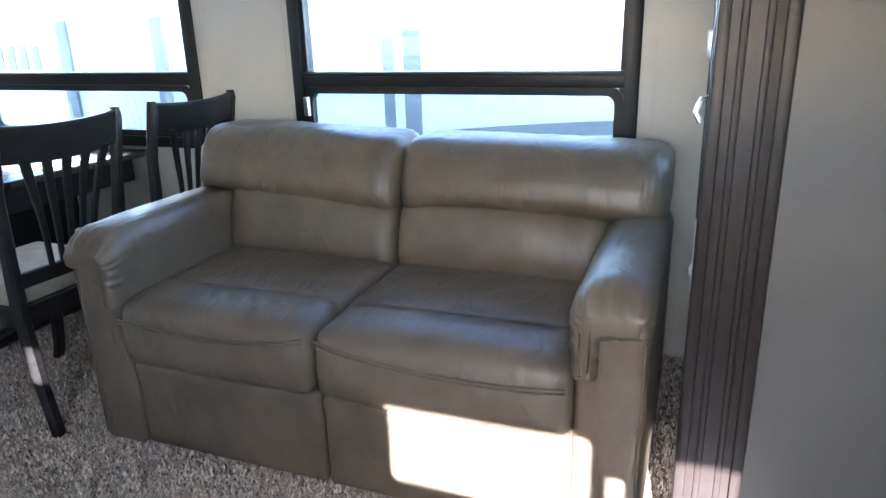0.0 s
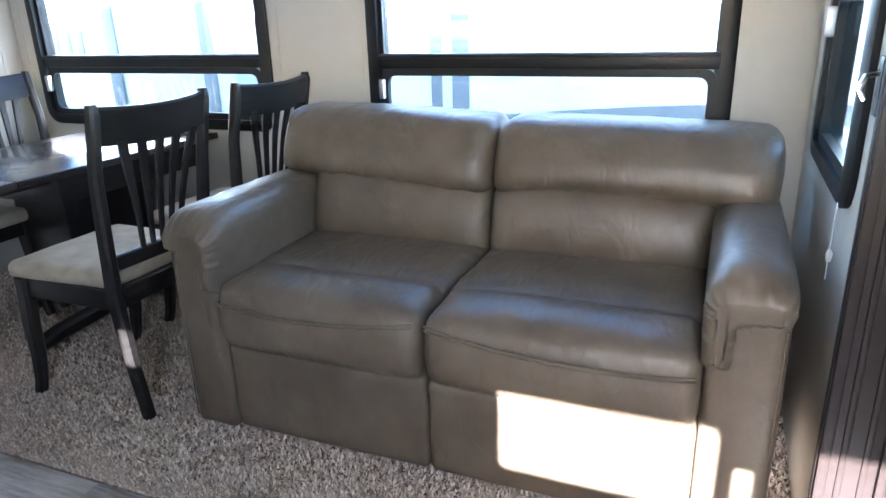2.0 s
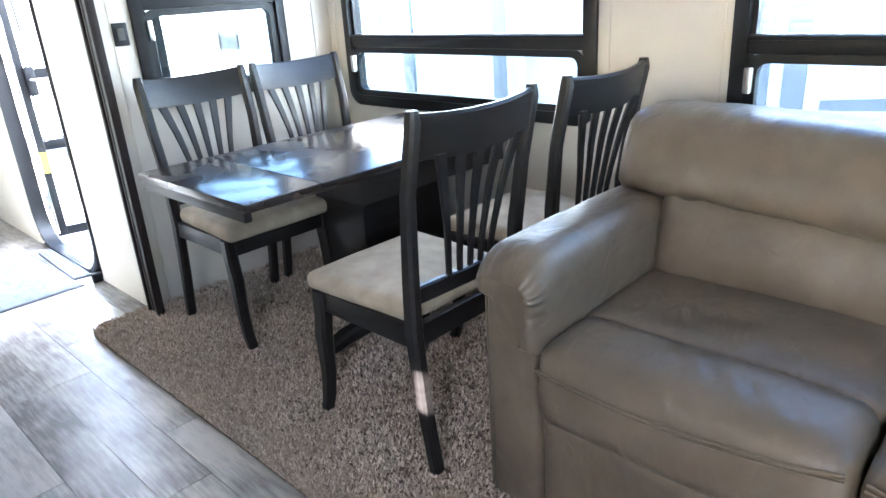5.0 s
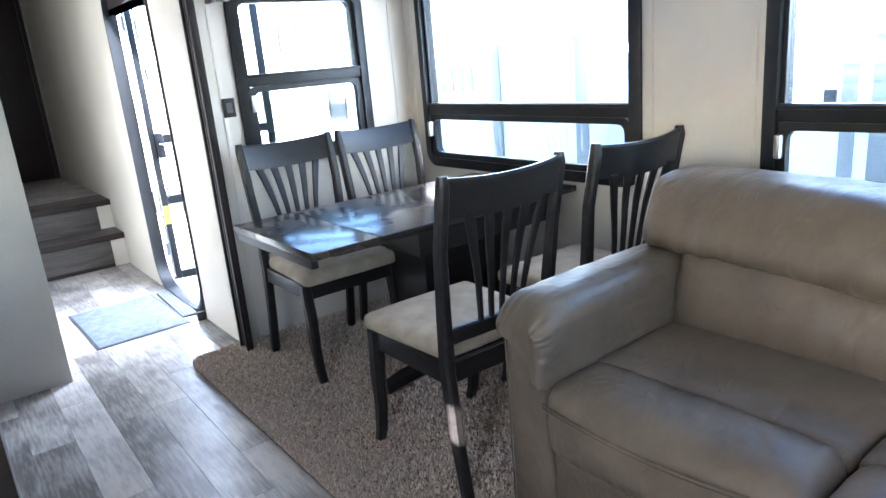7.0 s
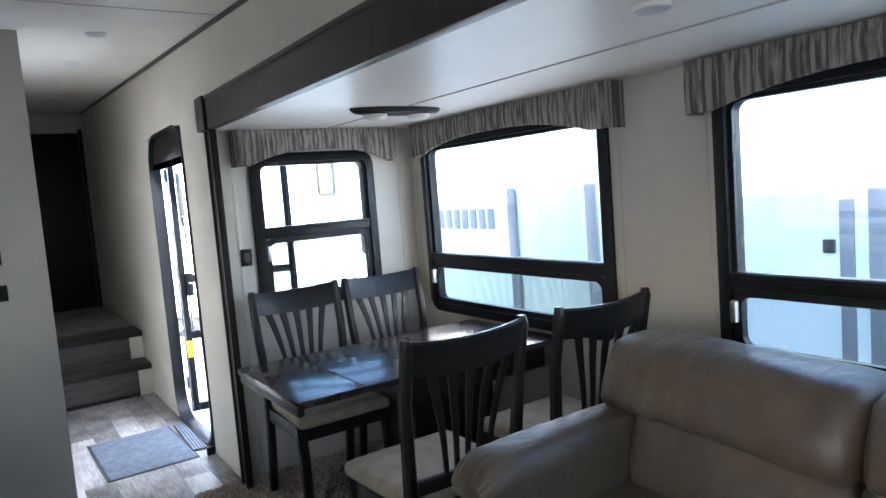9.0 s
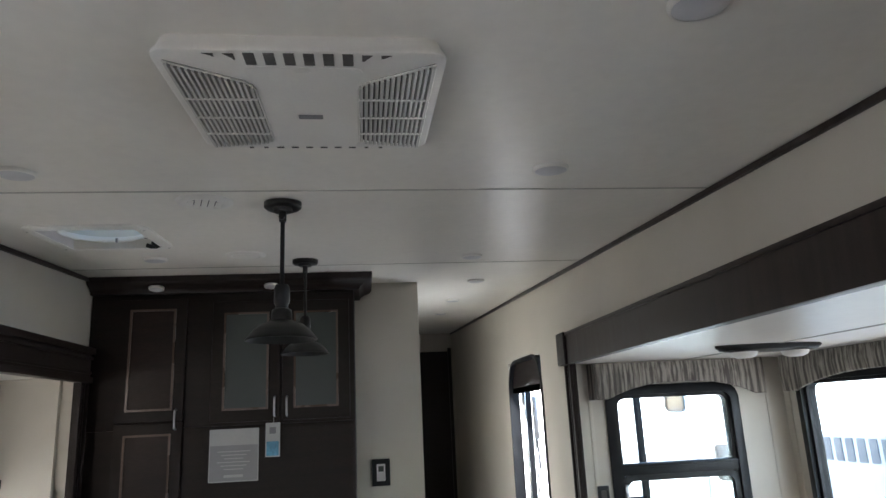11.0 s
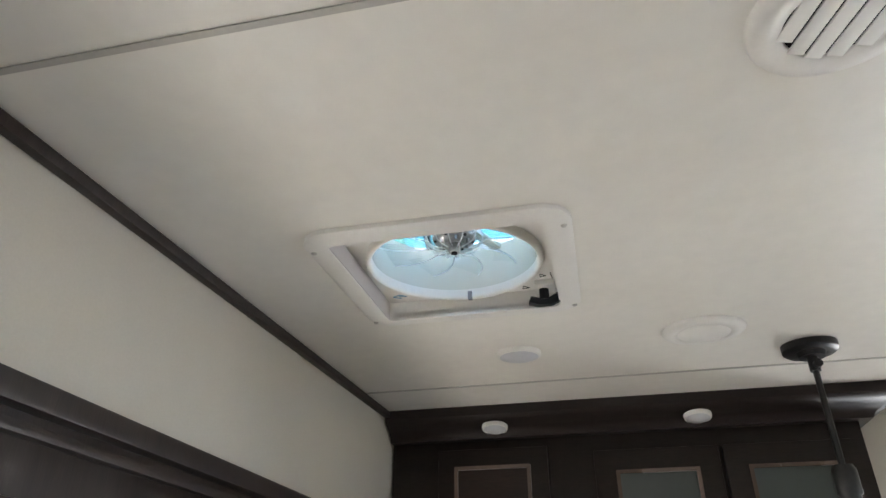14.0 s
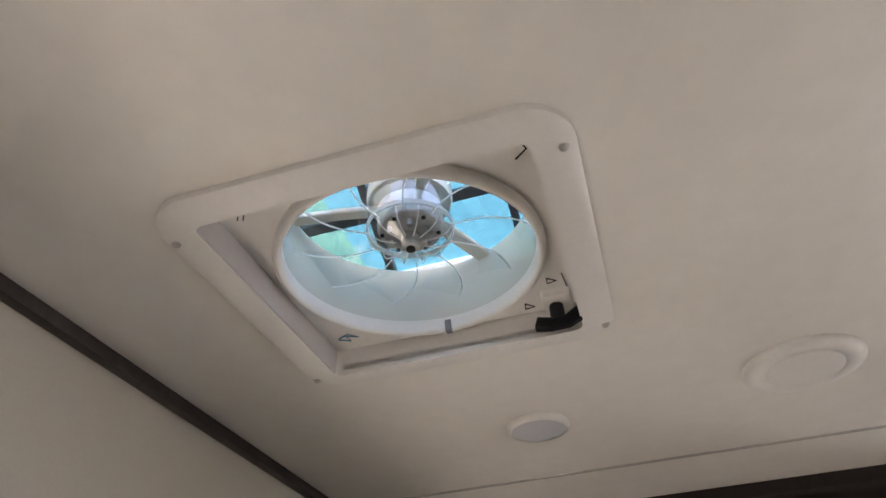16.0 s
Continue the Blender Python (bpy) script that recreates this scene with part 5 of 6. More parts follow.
M_PRINTBG = material("print_ground", (0.30, 0.30, 0.31), 0.8, vary=0.05)
notice()


def hang_tag():
    s = thing("hang_tag", "blue and white printed tag hanging from a handle", "tag")
    x = PX + 0.052
    part("card", box(B(), x, x + 0.001, -1.535, -1.468, 1.47, 1.625), M_PAPER, s, smooth=None)
    part("picture", box(B(), x + 0.001, x + 0.0015, -1.530, -1.473, 1.475, 1.54), M_BLUEPRINT, s, smooth=None)
    part("picture", box(B(), x + 0.001, x + 0.0015, -1.517, -1.487, 1.575, 1.605), M_PRINT, s, smooth=None)
    part("string", tube(B(), [(x, -1.50, 1.625), (x - 0.006, -1.498, 1.66)], 0.001, 6), M_PAPER, s)
    return s


hang_tag()


def wall_box(name, label, cat, x, y, z, w, h, inner, inner_mat):
    s = thing(name, label, cat)
    part("housing", box(B(), x, x + 0.022, y - w / 2, y + w / 2, z - h / 2, z + h / 2, 0.004), M_BLACK, s)
    if inner:
        part("display", box(B(), x + 0.022, x + 0.025, y - inner[0] / 2, y + inner[0] / 2, z - inner[1] / 2, z + inner[1] / 2, 0.002), inner_mat, s)
    return s


t = wall_box("thermostat", "black framed wall thermostat with a grey display", "thermostat", BULK, -0.99, 1.345, 0.095, 0.135, (0.045, 0.085), M_STEEL)
part("screen", box(B(), BULK + 0.025, BULK + 0.027, -1.004, -0.976, 1.35, 1.378), M_FROST, t)
wall_box("light_switch", "black double light switch on beige wall", "switch", BULK, -0.985, 1.145, 0.10, 0.075, None, None)
o = thing("wall_outlet", "small black outlet on the beige end wall", "outlet", at=pose(END_L, 0.130, 1.19))
part("plate", box(B(), 0.0, 0.010, -0.030, 0.030, -0.045, 0.045, 0.004), M_BLACK, o)
part("socket", box(B(), 0.010, 0.013, -0.014, 0.014, -0.024, 0.024, 0.002), M_GREYPL, o)


# ---- kitchen slide-out ----
def fridge():
    s = thing("refrigerator", "brushed steel refrigerator below grey cabinet panel", "refrigerator")
    x0, x1 = -1.268, -0.86
    part("body", box(B(), x0 + 0.01, x1 - 0.01, -2.95, KIT - 0.01, 0.02, 1.69, 0.004), M_BLACK, s)
    part("door", box(B(), x0 + 0.035, x1 - 0.01, KIT - 0.008, KIT + 0.045, 0.62, 1.665, 0.012), M_STEEL, s)
    part("door", box(B(), x0 + 0.035, x1 - 0.01, KIT - 0.008, KIT + 0.045, 0.06, 0.61, 0.012), M_STEEL, s)
    part("handle", box(B(), x0 + 0.04, x0 + 0.075, KIT + 0.046, KIT + 0.075, 1.50, 1.66, 0.006), M_CHROME, s, "bright handle cap")
    return s


fridge()


def over_fridge():
    s = thing("cabinet_panel", "grey-brown cabinet panel with hook above the refrigerator", "cabinet")
    part("body", box(B(), -1.262, -0.86, -2.93, KIT + 0.012, 1.70, HEAD0 + 0.025, 0.003), M_KGREY, s)
    part("drawer_front", box(B(), -1.225, -0.86, KIT + 0.013, KIT + 0.024, 1.725, 1.81, 0.003), M_KGREY, s)
    part("slot", box(B(), -1.250, -1.228, KIT + 0.0125, KIT + 0.016, 1.745, 1.80), M_BLACK, s, smooth=None)
    bm = tube(B(), [(-0.945, KIT + 0.024, 1.745), (-0.945, KIT + 0.045, 1.742), (-0.945, KIT + 0.052, 1.725), (-0.952, KIT + 0.050, 1.708), (-0.965, KIT + 0.046, 1.712)], 0.006, 10)
    part("hook", bm, M_CHROME, s, "small chrome hook")
    return s


over_fridge()


def microwave():
    s = thing("microwave_oven", "dark microwave with louvred vent over the range", "microwave")
    y = -2.64
    part("body", box(B(), -1.98, -1.285, -2.99, y, 1.42, 1.79, 0.005), M_OVEN, s)
    part("door", box(B(), -1.80, -1.29, y, y + 0.014, 1.43, 1.695, 0.004), M_BLACK, s, "black glass door")
    part("control_panel", box(B(), -1.975, -1.81, y, y + 0.012, 1.43, 1.695, 0.003), M_BLACK, s)
    for i in range(4):
        for k in range(3):
            x = -1.90 + k * 0.062
            part("louvre", box(B(), x, x + 0.050, y, y + 0.004, 1.715 + i * 0.014, 1.721 + i * 0.014), M_BLACK, s, smooth=None)
    return s


microwave()


def upper_cabinet():
    s = thing("wall_cabinet", "dark brown wall cabinet in the kitchen slide-out", "cabinet")
    y = -2.70
    part("body", box(B(), -2.665, -2.0, -2.99, y, 1.44, 1.855, 0.003), M_PANTRY, s)
    d = part("door", box(B(), -2.655, -2.02, y, y + 0.018, 1.45, 1.845, 0.004), M_PANTRY, s)
    part("handle", tube(B(), [(-2.36, y + 0.018, 1.69), (-2.36, y + 0.04, 1.69), (-2.47, y + 0.04, 1.69), (-2.47, y + 0.018, 1.69)], 0.005, 8), M_CHROME, s)
    part("bottom_shelf", box(B(), -2.66, -2.02, y, y + 0.06, 1.40, 1.438, 0.003), M_PANTRY, s)
    return s


upper_cabinet()
w = thing("kitchen_counter", "dark kitchen base cabinets with pale worktop", "counter")
part("body", box(B(), -2.66, -1.29, -2.99, -2.42, 0.0, 0.89, 0.004), M_PANTRY, w)
part("worktop", box(B(), -2.665, -1.285, -2.995, -2.395, 0.892, 0.93, 0.006), M_WORKTOP, w)


def island():
    s = thing("kitchen_island", "dark kitchen island with pale worktop", "island")
    part("body", box(B(), -2.45, -1.20, -1.60, -1.08, 0.0, 0.885, 0.004), M_PANTRY, s)
    part("worktop", box(B(), -2.50, -1.15, -1.64, -1.04, 0.887, 0.925, 0.008), M_WORKTOP, s)
    return s


island()
f = thing("kitchen_faucet", "curved chrome kitchen faucet on the island", "faucet")
fx = -1.90
pts = [(fx, -1.30, 0.925)] + [(fx, -1.30, 1.0), (fx, -1.30, 1.19)] + [(fx, -1.21 - 0.09 * math.cos(radians(a)), 1.205 + 0.09 * math.sin(radians(a))) for a in range(10, 181, 17)] + [(fx, -1.12, 1.12)]
part("spout", tube(B(), pts, 0.011, 14), M_CHROME, f)
part("base", lathe(B(), [(0.030, 0.0), (0.028, 0.012), (0.016, 0.03), (0.012, 0.05)], 24, Matrix.Translation((fx, -1.30, 0.926))), M_CHROME, f)
part("spray_head", cyl(B(), fx, -1.12, 1.07, 1.125, 0.014, 0.016, 16), M_BLACK, f)


# ---- hall, steps and entry ----
M_STEP = material("step_board", (0.085, 0.075, 0.068), 0.5, vary=0.35, scale=4, fine=40, bump=0.1, stretch=(1, 1, 10), second=(0.045, 0.038, 0.034))


def hall_steps():
    st = thing("hall_steps", "two dark grey wooden steps with beige sides up to the hall", "steps")
    for x0, x1, z0, z1 in ((-5.50, -5.22, 0.0, 0.226), (-5.80, -5.48, 0.226, 0.456)):
        part("riser_board", box(B(), x0, x1, HALL_Y + 0.002, -0.105, z0, z1, 0.002), M_STEP, st, "grey-brown wood-look riser")
        part("side_cheek", box(B(), x0, x1 - 0.006, -0.104, -0.002, z0, z1, 0.002), M_WALL, st, "beige side of the step")
        part("kick_strip", box(B(), x1 - 0.002, x1 + 0.004, HALL_Y + 0.003, -0.106, z0 + 0.002, z0 + 0.03, 0.002), M_WOOD, st)
        part("tread", box(B(), x0 - 0.02, x1 + 0.012, HALL_Y + 0.003, -0.003, z1, z1 + 0.030, 0.004), M_STEP, st, "wood-look tread")
        part("nosing", box(B(), x1 + 0.012, x1 + 0.030, HALL_Y + 0.003, -0.003, z1 - 0.014, z1 + 0.032, 0.006), M_WOOD, st, "dark rounded nosing")
    return st


hall_steps()
setting("floor_upper", box(B(), FAR, -5.50, HALL_Y, 0.0, 0.20, 0.482), M_PLANK, "raised hall floor")
d = setting("door_2", box(B(), FAR + 0.001, FAR + 0.03, HALL_Y + 0.10, -0.06, 0.483, 2.36, 0.003), M_WOOD, "dark brown closed door at the end of the hall")
part("door_frame", box(B(), FAR + 0.001, FAR + 0.04, HALL_Y + 0.055, HALL_Y + 0.098, 0.483, 2.40, 0.003), M_WHITE, d)
part("door_frame", box(B(), FAR + 0.001, FAR + 0.04, -0.058, -0.020, 0.483, 2.40, 0.003), M_WOOD, d)

ed = setting("door_1", ring_plate(B(), rounded_loop(0.955, 1.98, 0.22, 10, -3.92, 0.985), rounded_loop(0.91, 1.93, 0.20, 10, -3.92, 0.985), -0.010, 0.065, Matrix(), 0.006), M_BLACK, "open entry doorway with rounded black frame")
bm = B()
loop = [p for p in rounded_loop(0.904, 1.924, 0.20, 10, -3.92, 0.985) if p[1] > 1.5]
loop += [(-3.92 + (0.451 if loop[-1][0] > -3.92 else -0.451), 1.785), (-3.92 + (-0.451 if loop[-1][0] > -3.92 else 0.451), 1.785)]
plate(bm, loop, 0.020, 0.050)
part("header_panel", bm, M_WOOD, ed, "dark rounded panel at the top of the doorway")
sd = thing("screen_door", "black framed screen door swung open outside the entry", "screen door", at=pose(-4.345, 0.085, 0, 0, 0, 78))
def screen_door_parts(sd):
    part("stile", box(B(), 0.0, 0.055, -0.016, 0.016, 0.03, 1.86, 0.004), M_BLACK, sd)
    part("stile", box(B(), 0.78, 0.83, -0.016, 0.016, 0.03, 1.86, 0.004), M_BLACK, sd)
    for z in (0.03, 0.55, 0.95, 1.80):
        part("rail", box(B(), 0.055, 0.78, -0.014, 0.014, z, z + 0.055, 0.004), M_BLACK, sd)
    part("edge_strip", box(B(), 0.0, 0.014, -0.028, -0.017, 0.05, 1.85, 0.002), M_CHROME, sd, "bright aluminium edge")
    part("edge_strip", box(B(), 0.060, 0.074, -0.026, -0.015, 0.60, 1.80, 0.002), M_CHROME, sd, "bright aluminium edge")
    part("warning_tape", box(B(), 0.004, 0.050, -0.0195, -0.0163, 0.42, 0.54), M_YELLOW, sd, "yellow tape")
    closer = part("closer_arm", box(B(), 0.058, 0.098, -0.040, -0.017, 1.42, 1.72, 0.008), M_STEEL, sd, "grey closer housing")
    part("closer_rod", tube(B(), [(0.078, -0.030, 1.42), (0.084, -0.030, 1.30), (0.088, -0.028, 1.18)], 0.007, 8), M_BLACK, closer)
    lock = part("lock_case", box(B(), 0.052, 0.100, -0.042, -0.016, 0.86, 1.02, 0.006), M_BLACK, sd, "black lock case")
    part("lever", tube(B(), [(0.075, -0.042, 0.95), (0.075, -0.060, 0.95), (0.110, -0.064, 0.945)], 0.006, 8), M_STEEL, lock)
    for z in (0.20, 1.66):
        part("hinge", cyl(B(), -0.006, 0.0, z, z + 0.09, 0.011, 0.011, 12), M_STEEL, sd)
    for x in (0.20, 0.42, 0.64):
        part("push_bar", tube(B(), [(x - 0.09, -0.02, 0.74), (x + 0.09, -0.02, 0.74)], 0.006, 8), M_STEEL, sd)


screen_door_parts(sd)
g = thing("door_latch", "black latch and grab handle on the doorway's edge", "latch")
part("handle", tube(B(), [(-3.47, 0.03, 0.40), (-3.50, 0.02, 0.43), (-3.505, 0.02, 0.50), (-3.47, 0.03, 0.53)], 0.010, 10), M_BLACK, g)
part("latch_body", box(B(), -3.475, -3.45, 0.0, 0.05, 0.36, 0.48, 0.004), M_STEEL, g)
bm = box(B(), -3.475, -3.445, -0.05, -0.004, 0.0, 0.05, 0.004)
part("stop", bm, M_BLACK, g)


M_MATBACK = material("mat_backing", (0.045, 0.05, 0.06), 0.6, vary=0.2, scale=20, fine=200, bump=0.2)


def door_mat():
    s = thing("door_mat", "blue-grey ribbed rubber door mat on the floor", "mat", at=pose(-3.835, -0.350, 0.0, 0, 0, 1.5))
    part("backing", box(B(), -0.375, 0.375, -0.25, 0.25, 0.0, 0.006, 0.003), M_MATBACK, s, "dark backing with a plain border")
    for i in range(34):
        x = -0.355 + i * 0.0215
        part("rib", box(B(), x - 0.006, x + 0.006, -0.235, 0.235, 0.006, 0.0095), M_RUBBER, s, smooth=None)
    return s


door_mat()
k = thing("door_threshold", "dark rubber threshold step in the doorway", "threshold")
part("plate", box(B(), -4.33, -3.50, -0.004, 0.058, 0.0, 0.022, 0.008), M_BLACK, k)
sm = thing("step_mat", "narrow dark blue-grey mat lying in the doorway", "mat", at=pose(-3.90, -0.040, 0.0, 0, 0, -2))
part("mat_sheet", box(B(), -0.30, 0.32, -0.052, 0.034, 0.0, 0.010, 0.004), M_MATBACK, sm)
for i in range(5):
    part("rib", box(B(), -0.29, 0.31, -0.044 + i * 0.0175, -0.036 + i * 0.0175, 0.010, 0.0125), M_RUBBER, sm, smooth=None)


lit = downlight(-1.75, -2.56, 0.057, pose(-1.75, -2.56, 1.865), "round ceiling lights")
tagged(lit, "round white ceiling light in the kitchen slide-out, switched on")
glow = bpy.data.materials.new("lit_lens")
glow.use_nodes = True
glow.node_tree.nodes["Principled BSDF"].inputs["Emission Color"].default_value = (1.0, 0.93, 0.82, 1)
glow.node_tree.nodes["Principled BSDF"].inputs["Emission Strength"].default_value = 0.06
lit.children[1].data = lit.children[1].data.copy()
lit.children[1].data.materials[0] = glow
kl = new("kitchen_light", bpy.data.lights.new("kitchen_light", "POINT"))
kl.data.shadow_soft_size, kl.data.energy, kl.data.color = 0.035, 0.28, (1.0, 0.93, 0.82)
kl.location = (-1.75, -2.53, 1.795)


# ---- blind on the end wall beside the sofa ----
c = thing("blind_cord", "white blind cord with a clear tassel", "cord")
part("cord", tube(B(), [(END_R - 0.02, 0.23, 1.70), (END_R - 0.02, 0.225, 1.2), (END_R - 0.02, 0.23, 0.66)], 0.0015, 6), M_WHITE, c)
part("tassel", lathe(B(), [(0.0, 0.0), (0.006, 0.002), (0.008, 0.02), (0.003, 0.03)], 12, Matrix.Translation((END_R - 0.02, 0.23, 0.70))), M_WHITE, c)
h = thing("wall_hook", "chrome hook on a black plate beside the window", "hook")
part("plate", box(B(), END_R - 0.008, END_R, 0.075, 0.115, 1.04, 1.15, 0.004), M_BLACK, h)
part("hook", tube(B(), [(END_R - 0.008, 0.095, 1.12), (END_R - 0.03, 0.09, 1.115), (END_R - 0.04, 0.085, 1.09), (END_R - 0.03, 0.082, 1.07)], 0.006, 10), M_CHROME, h)


# ---- outside ----
setting("ground", box(B(), -400, 400, -400, 400, -1.15, -1.0), M_GROUND, "pale gravel lot")


def trailer(name, label, at, length, height, depth, windows, strips, slides, band):
    """A travel trailer standing in the lot: local x along it, -y its near side, z = 0 the ground."""
    s = thing(name, label, "trailer", "trailers in the lot", at)
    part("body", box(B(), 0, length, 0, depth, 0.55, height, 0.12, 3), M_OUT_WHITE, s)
    part("roof_edge", box(B(), 0.03, length - 0.03, 0.03, depth - 0.03, height - 0.02, height + 0.05, 0.03), M_OUT_GREY, s)
    part("chassis", box(B(), 0.3, length - 0.3, 0.25, depth - 0.25, 0.35, 0.56), M_OUT_DARK, s)
    for x in (length * 0.55, length * 0.55 + 0.95):
        w = cyl(B(), 0, 0, -0.12, 0.12, 0.36, 0.36, 28)
        w.transform(pose(x, 0.14, 0.36, 90))
        tyre = part("wheel", w, M_OUT_DARK, s)
        r = cyl(B(), 0, 0, -0.125, 0.125, 0.20, 0.20, 20)
        r.transform(pose(x, 0.14, 0.36, 90))
        part("rim", r, M_STEEL, tyre)
    for x0, x1, z0, z1 in slides:
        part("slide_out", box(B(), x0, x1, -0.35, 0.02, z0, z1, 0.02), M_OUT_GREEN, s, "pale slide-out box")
        for x in (x0, x1):
            part("slide_trim", box(B(), x - 0.07, x + 0.07, -0.375, -0.345, z0, z1, 0.01), M_OUT_GREY, s)
    for x0, x1, z0, z1, y in windows:
        m = pose((x0 + x1) / 2, y, (z0 + z1) / 2)
        w = part("window", ring_plate(B(), rounded_loop(x1 - x0, z1 - z0, 0.07), rounded_loop(x1 - x0 - 0.06, z1 - z0 - 0.06, 0.05), -0.02, 0.01, m), M_BLACK, s)
        part("pane", plate(B(), rounded_loop(x1 - x0 - 0.06, z1 - z0 - 0.06, 0.05), -0.006, 0.0, m), M_OUT_DARK, w)
    for x0, x1, z0, z1 in strips:
        part("stripe", box(B(), x0, x1, -0.012, 0.01, z0, z1, 0.003), M_OUT_GREY, s)
    if band:
        bm = B()
        n = 30
        top, low = [], []
        for i in range(n + 1):
            u = i / n
            x = band[0] + (band[1] - band[0]) * u
            zc = band[2] + band[3] * math.sin(u * math.pi * 0.9)
            top.append((x, zc + 0.02 + 0.10 * u))
            low.append((x, zc - 0.05))
        plate(bm, top + low[::-1], -0.006, 0.004)
        part("swoosh", bm, M_OUT_GREY, s, "grey swooping stripe")
    return s


near = trailer("travel_trailer", "white travel trailer with pale slide-out and grey trim", pose(-7.3, 3.95, -1.0), 10.4, 3.45, 2.4,
               [], [(5.56, 5.66, 0.6, 2.18), (5.75, 5.90, 0.6, 2.48), (8.9, 8.96, 0.6, 3.0)], [(2.45, 3.57, 0.75, 2.95)], (6.0, 9.6, 1.42, 0.08))
# lettering on its flank, kept as plain bars
for i in range(7):
    x = 0.52 + i * 0.175
    part("letter_bar", box(B(), x, x + 0.115, -0.010, 0.004, 1.95, 2.19, 0.004), M_OUT_GREY, near, "blue-grey flank marking")
part("door_handle", box(B(), 5.45, 5.53, -0.03, 0.01, 1.80, 1.90, 0.01), M_OUT_DARK, near)
trailer("travel_trailer", "white travel trailer parked across the lot", pose(-13.4, 0.4, -1.0, 0, 0, 40), 6.3, 3.5, 2.4,
        [(4.90, 5.20, 2.50, 3.12, -0.02), (5.58, 5.86, 1.52, 2.02, -0.02)], [(5.36, 5.44, 0.6, 2.1)], [], (2.0, 6.0, 1.7, 0.1))


def pickup():
    s = thing("pickup_truck", "red pickup truck parked in the distance", "truck", at=pose(-26, 4.6, -1.0, 0, 0, 70))
    part("body", box(B(), -2.6, 2.6, -0.95, 0.95, 0.45, 1.05, 0.12, 3), M_RED, s)
    part("cab", box(B(), -0.5, 1.2, -0.85, 0.85, 1.05, 1.75, 0.2, 3), M_RED, s)
    part("window", box(B(), -0.3, 1.0, -0.87, 0.87, 1.15, 1.6, 0.08), M_OUT_DARK, s)
    for x in (-1.7, 1.7):
        for y in (-0.9, 0.9):
            w = cyl(B(), 0, 0, -0.13, 0.13, 0.38, 0.38, 24)
            w.transform(pose(x, y, 0.38, 90))
            part("wheel", w, M_OUT_DARK, s)
    return s


pickup()


def parked_car():
    s = thing("parked_car", "pale blue-white car parked in the lot", "car", at=pose(-16.2, 5.7, -1.0, 0, 0, 78))
    prof = [(-2.1, 0.35), (-2.15, 0.62), (-1.95, 0.84), (-1.2, 0.92), (-0.6, 1.34), (0.75, 1.36), (1.45, 0.95), (2.05, 0.85), (2.15, 0.55), (2.1, 0.35)]
    m = M_OUT_WHITE
    bm = plate(B(), prof, -0.84, 0.84)
    bmesh.ops.bevel(bm, geom=bm.edges[:], offset=0.06, segments=2, profile=0.5, affect='EDGES')
    part("body", bm, m, s)
    for sy in (-1, 1):
        glass = plate(B(), [(-0.98, 0.95), (-0.52, 1.26), (0.68, 1.28), (1.22, 0.97)], sy * 0.845 - 0.008, sy * 0.845 + 0.008)
        part("side_window", glass, M_OUT_DARK, s)
        for x in (-1.35, 1.35):
            w = cyl(B(), 0, 0, -0.10, 0.10, 0.32, 0.32, 24)
            w.transform(pose(x, sy * 0.78, 0.32, 90))
            tyre = part("wheel", w, M_OUT_DARK, s)
            r = cyl(B(), 0, 0, -0.108, 0.108, 0.19, 0.19, 18)
            r.transform(pose(x, sy * 0.78, 0.32, 90))
            part("rim", r, M_STEEL, tyre)
        part("headlight", box(B(), 2.04, 2.12, sy * 0.62 - 0.14, sy * 0.62 + 0.14, 0.62, 0.74, 0.02), M_FROSTWHITE, s)
    return s


parked_car()


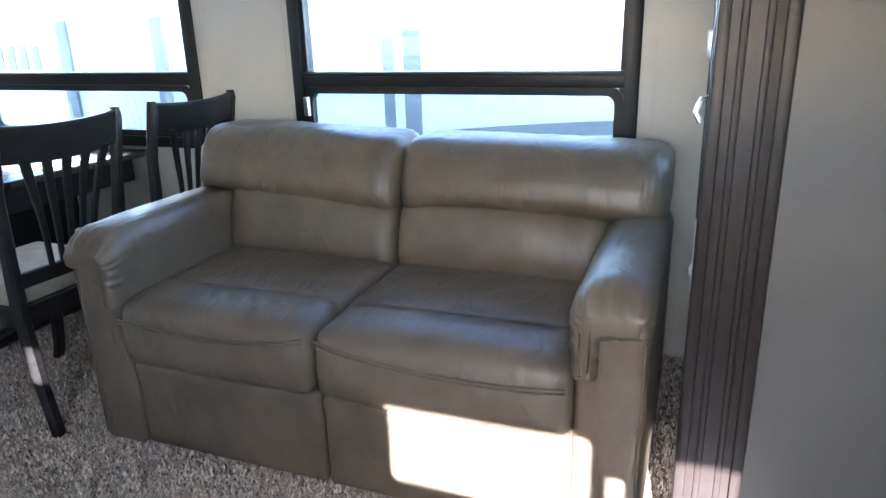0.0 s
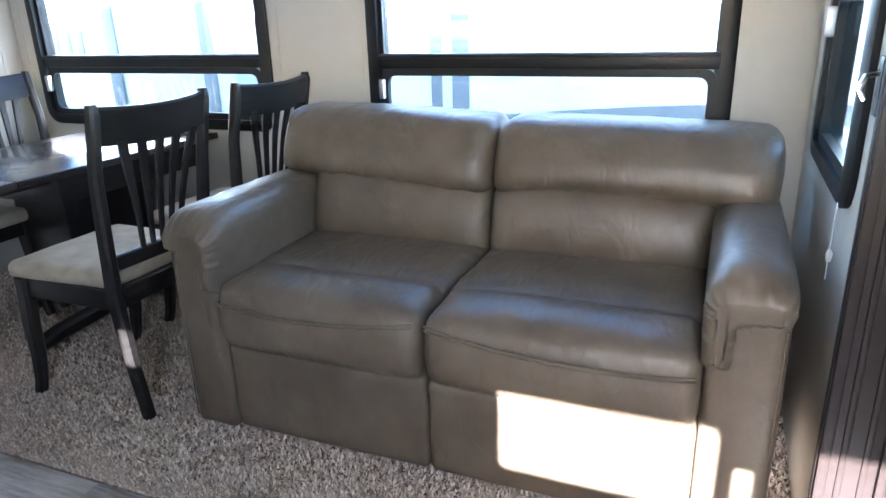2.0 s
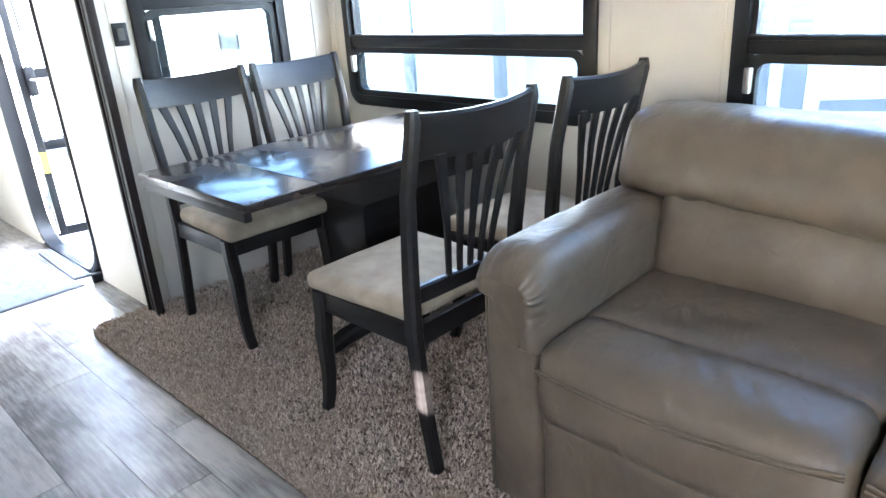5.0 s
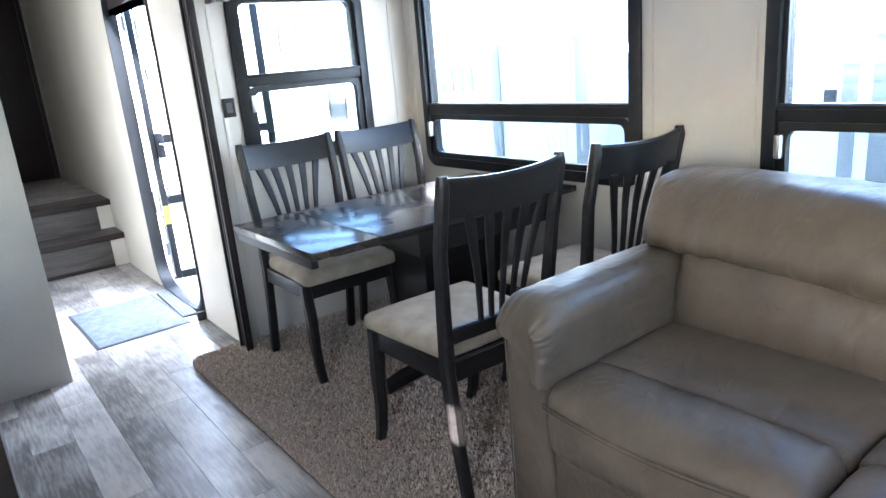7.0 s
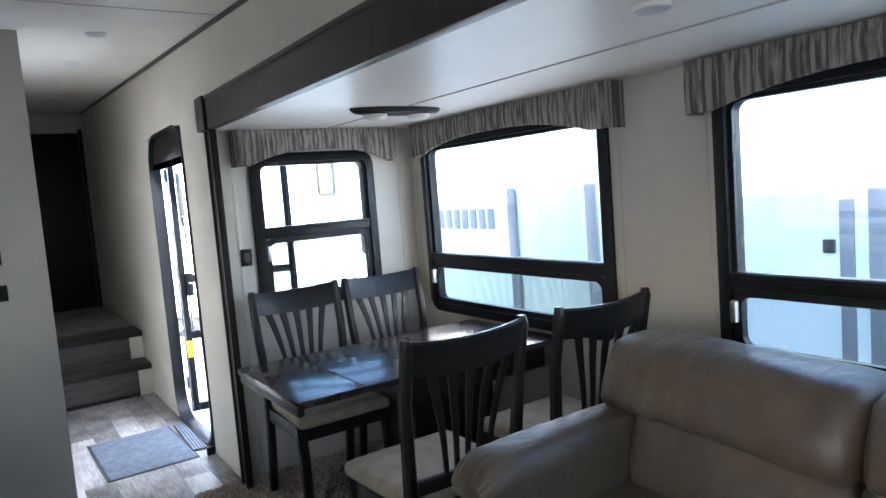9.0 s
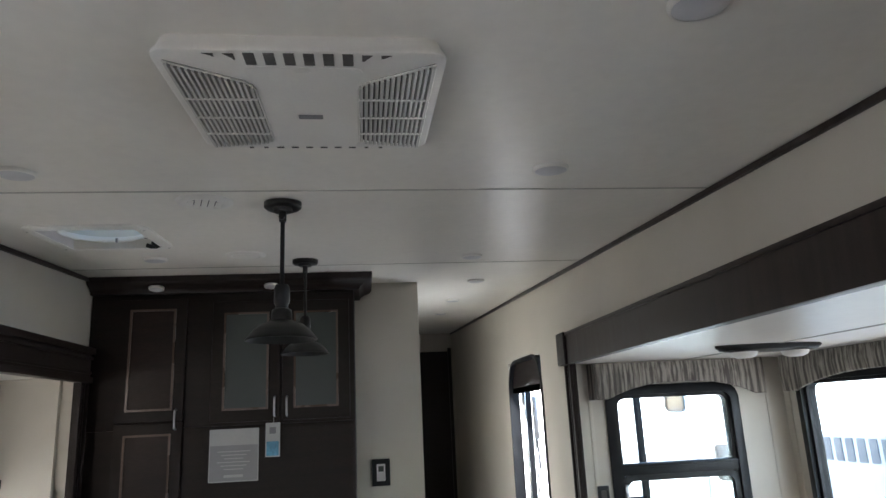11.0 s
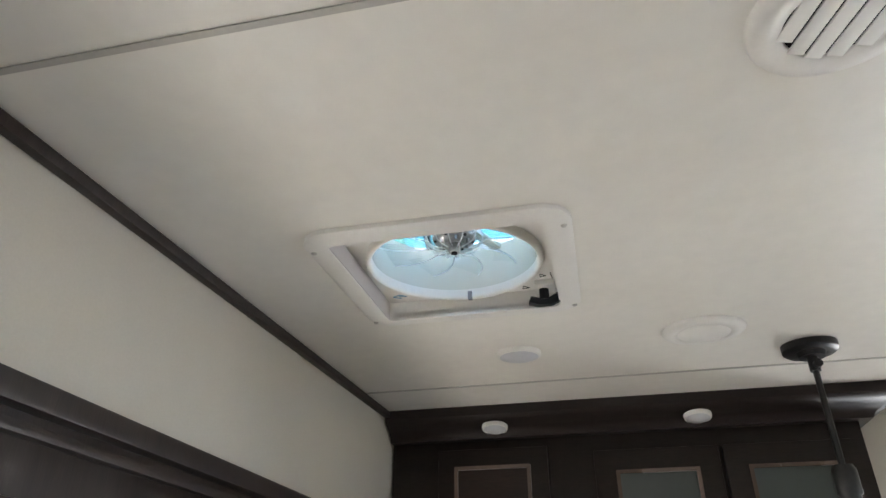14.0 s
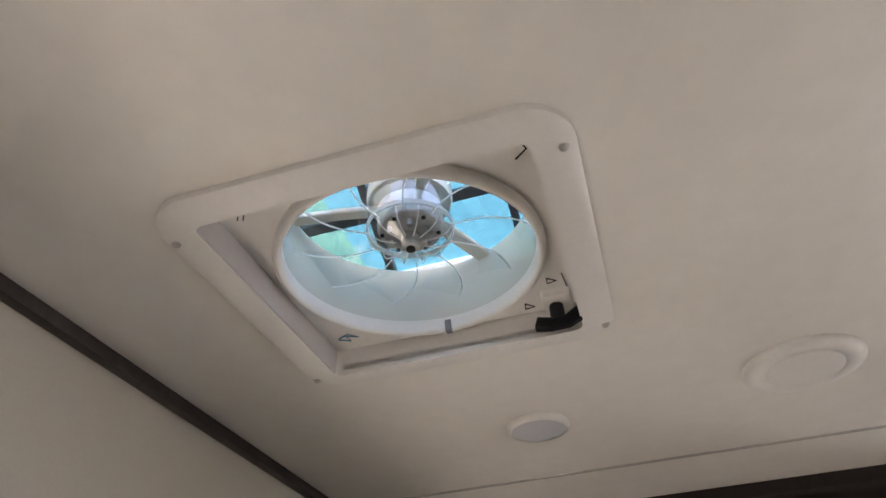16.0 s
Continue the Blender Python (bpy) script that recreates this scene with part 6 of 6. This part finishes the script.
# ---- carpet ----
def carpet():
    x0, x1, y0, y1, r = -2.90, END_R - 0.002, -0.285, BACK - 0.002, 0.10
    outline = [(x1, y1), (x0 + 0.01, y1), (x0 + 0.01, 0.0)]
    outline += [(x0 - 0.0 + r - r * math.cos(radians(a)), y0 + r - r * math.sin(radians(a))) for a in range(0, 91, 15)]
    outline += [(x1, y0)]
    bm = B()
    low = [bm.verts.new((x, y, 0.0005)) for x, y in outline]
    top = [bm.verts.new((x + (0.006 if x < x0 + 0.05 else 0), y + (0.006 if y < y0 + 0.05 else 0), 0.014)) for x, y in outline]
    bm.faces.new(top)
    for i in range(len(outline)):
        j = (i + 1) % len(outline)
        bm.faces.new((low[i], low[j], top[j], top[i]))
    bmesh.ops.recalc_face_normals(bm, faces=bm.faces[:])
    base = setting("carpet", bm, M_CARPET, "thick mottled brown shag carpet in the slide-out")
    rng = np.random.default_rng(4)
    n = 150000
    # denser towards the open front, where the pile is seen close
    px = x0 + (x1 - x0) * rng.random(n)
    py = y0 + (y1 - y0) * rng.random(n) ** 1.5
    cx, cy = x0 + r, y0 + r
    keep = ~((px < cx) & (py < cy) & ((px - cx) ** 2 + (py - cy) ** 2 > r * r)) & ~((px < x0 + 0.02) & (py > 0.0))
    px, py = px[keep], py[keep]
    n = len(px)
    ang, lean, hgt = rng.random(n) * 2 * np.pi, 0.006 + 0.010 * rng.random(n), 0.022 + 0.010 * rng.random(n)
    dirx, diry = np.cos(ang), np.sin(ang)
    wd = 0.0022 + 0.0014 * rng.random(n)
    co = np.empty((n, 5, 3))
    base_z = 0.010
    co[:, 0] = np.stack([px - diry * wd, py + dirx * wd, np.full(n, base_z)], 1)
    co[:, 1] = np.stack([px + diry * wd, py - dirx * wd, np.full(n, base_z)], 1)
    mx, my = px + dirx * lean * 0.4, py + diry * lean * 0.4
    co[:, 2] = np.stack([mx + diry * wd, my - dirx * wd, base_z + (hgt - base_z) * 0.65], 1)
    co[:, 3] = np.stack([mx - diry * wd, my + dirx * wd, base_z + (hgt - base_z) * 0.65], 1)
    co[:, 4] = np.stack([px + dirx * lean, py + diry * lean, hgt], 1)
    me = bpy.data.meshes.new("carpet_pile")
    idx = np.arange(n)[:, None] * 5
    loops = np.concatenate([idx + [0, 1, 2, 3], idx + [3, 2, 4]], 1).ravel()
    me.vertices.add(n * 5)
    me.vertices.foreach_set("co", co.ravel())
    me.loops.add(len(loops))
    me.loops.foreach_set("vertex_index", loops)
    me.polygons.add(n * 2)
    starts = (np.arange(n)[:, None] * 7 + [0, 4]).ravel()
    me.polygons.foreach_set("loop_start", starts)
    me.update(calc_edges=True)
    me.validate()
    me.materials.append(M_PILE)
    pile = new("carpet_pile", me)
    tagged(pile, "loose brown and beige carpet fibres", kind="stuff")
    pile.parent = base
    return base


def pile_material():
    m = bpy.data.materials.new("pile_fibre")
    m.use_nodes = True
    n, l = m.node_tree.nodes, m.node_tree.links
    p = n["Principled BSDF"]
    geo, cr = n.new("ShaderNodeNewGeometry"), n.new("ShaderNodeValToRGB")
    e = cr.color_ramp.elements
    e[0].position, e[0].color = 0.0, (0.38, 0.30, 0.235, 1)
    e[1].position, e[1].color = 1.0, (0.76, 0.655, 0.55, 1)
    for pos, c in ((0.35, (0.43, 0.35, 0.28, 1)), (0.7, (0.60, 0.505, 0.42, 1))):
        k = e.new(pos)
        k.color = c
    l.new(geo.outputs["Random Per Island"], cr.inputs[0])
    l.new(cr.outputs[0], p.inputs["Base Color"])
    p.inputs["Roughness"].default_value = 0.9
    p.inputs["Specular IOR Level"].default_value = 0.15
    return m


M_PILE = pile_material()
carpet()


# ---- floor planks ----
def planks():
    meshes = {}
    rng = random.Random(7)
    wd, count = 0.152, 0
    y = KIT
    row = 0
    while y < -0.001:
        x = -5.22 - rng.random() * 0.9 if row else -5.6
        y1 = min(y + wd, -0.001)
        while x < REAR:
            ln = 0.92
            a, b = max(x, -5.22), min(x + ln, REAR)
            x += ln
            if b - a < 0.05:
                continue
            key = (round(b - a, 3), round(y1 - y, 3))
            if key not in meshes:
                bm = B()
                w, h = key
                g = 0.0007
                box(bm, g, w - g, g, h - g, -0.0055, 0.0, 0.0)
                meshes[key] = mesh("plank", bm, M_PLANK)
            ob = new("plank", meshes[key])
            ob.location = (a, y, 0.0)
            ob.parent = floor
        y += wd
        row += 1


planks()
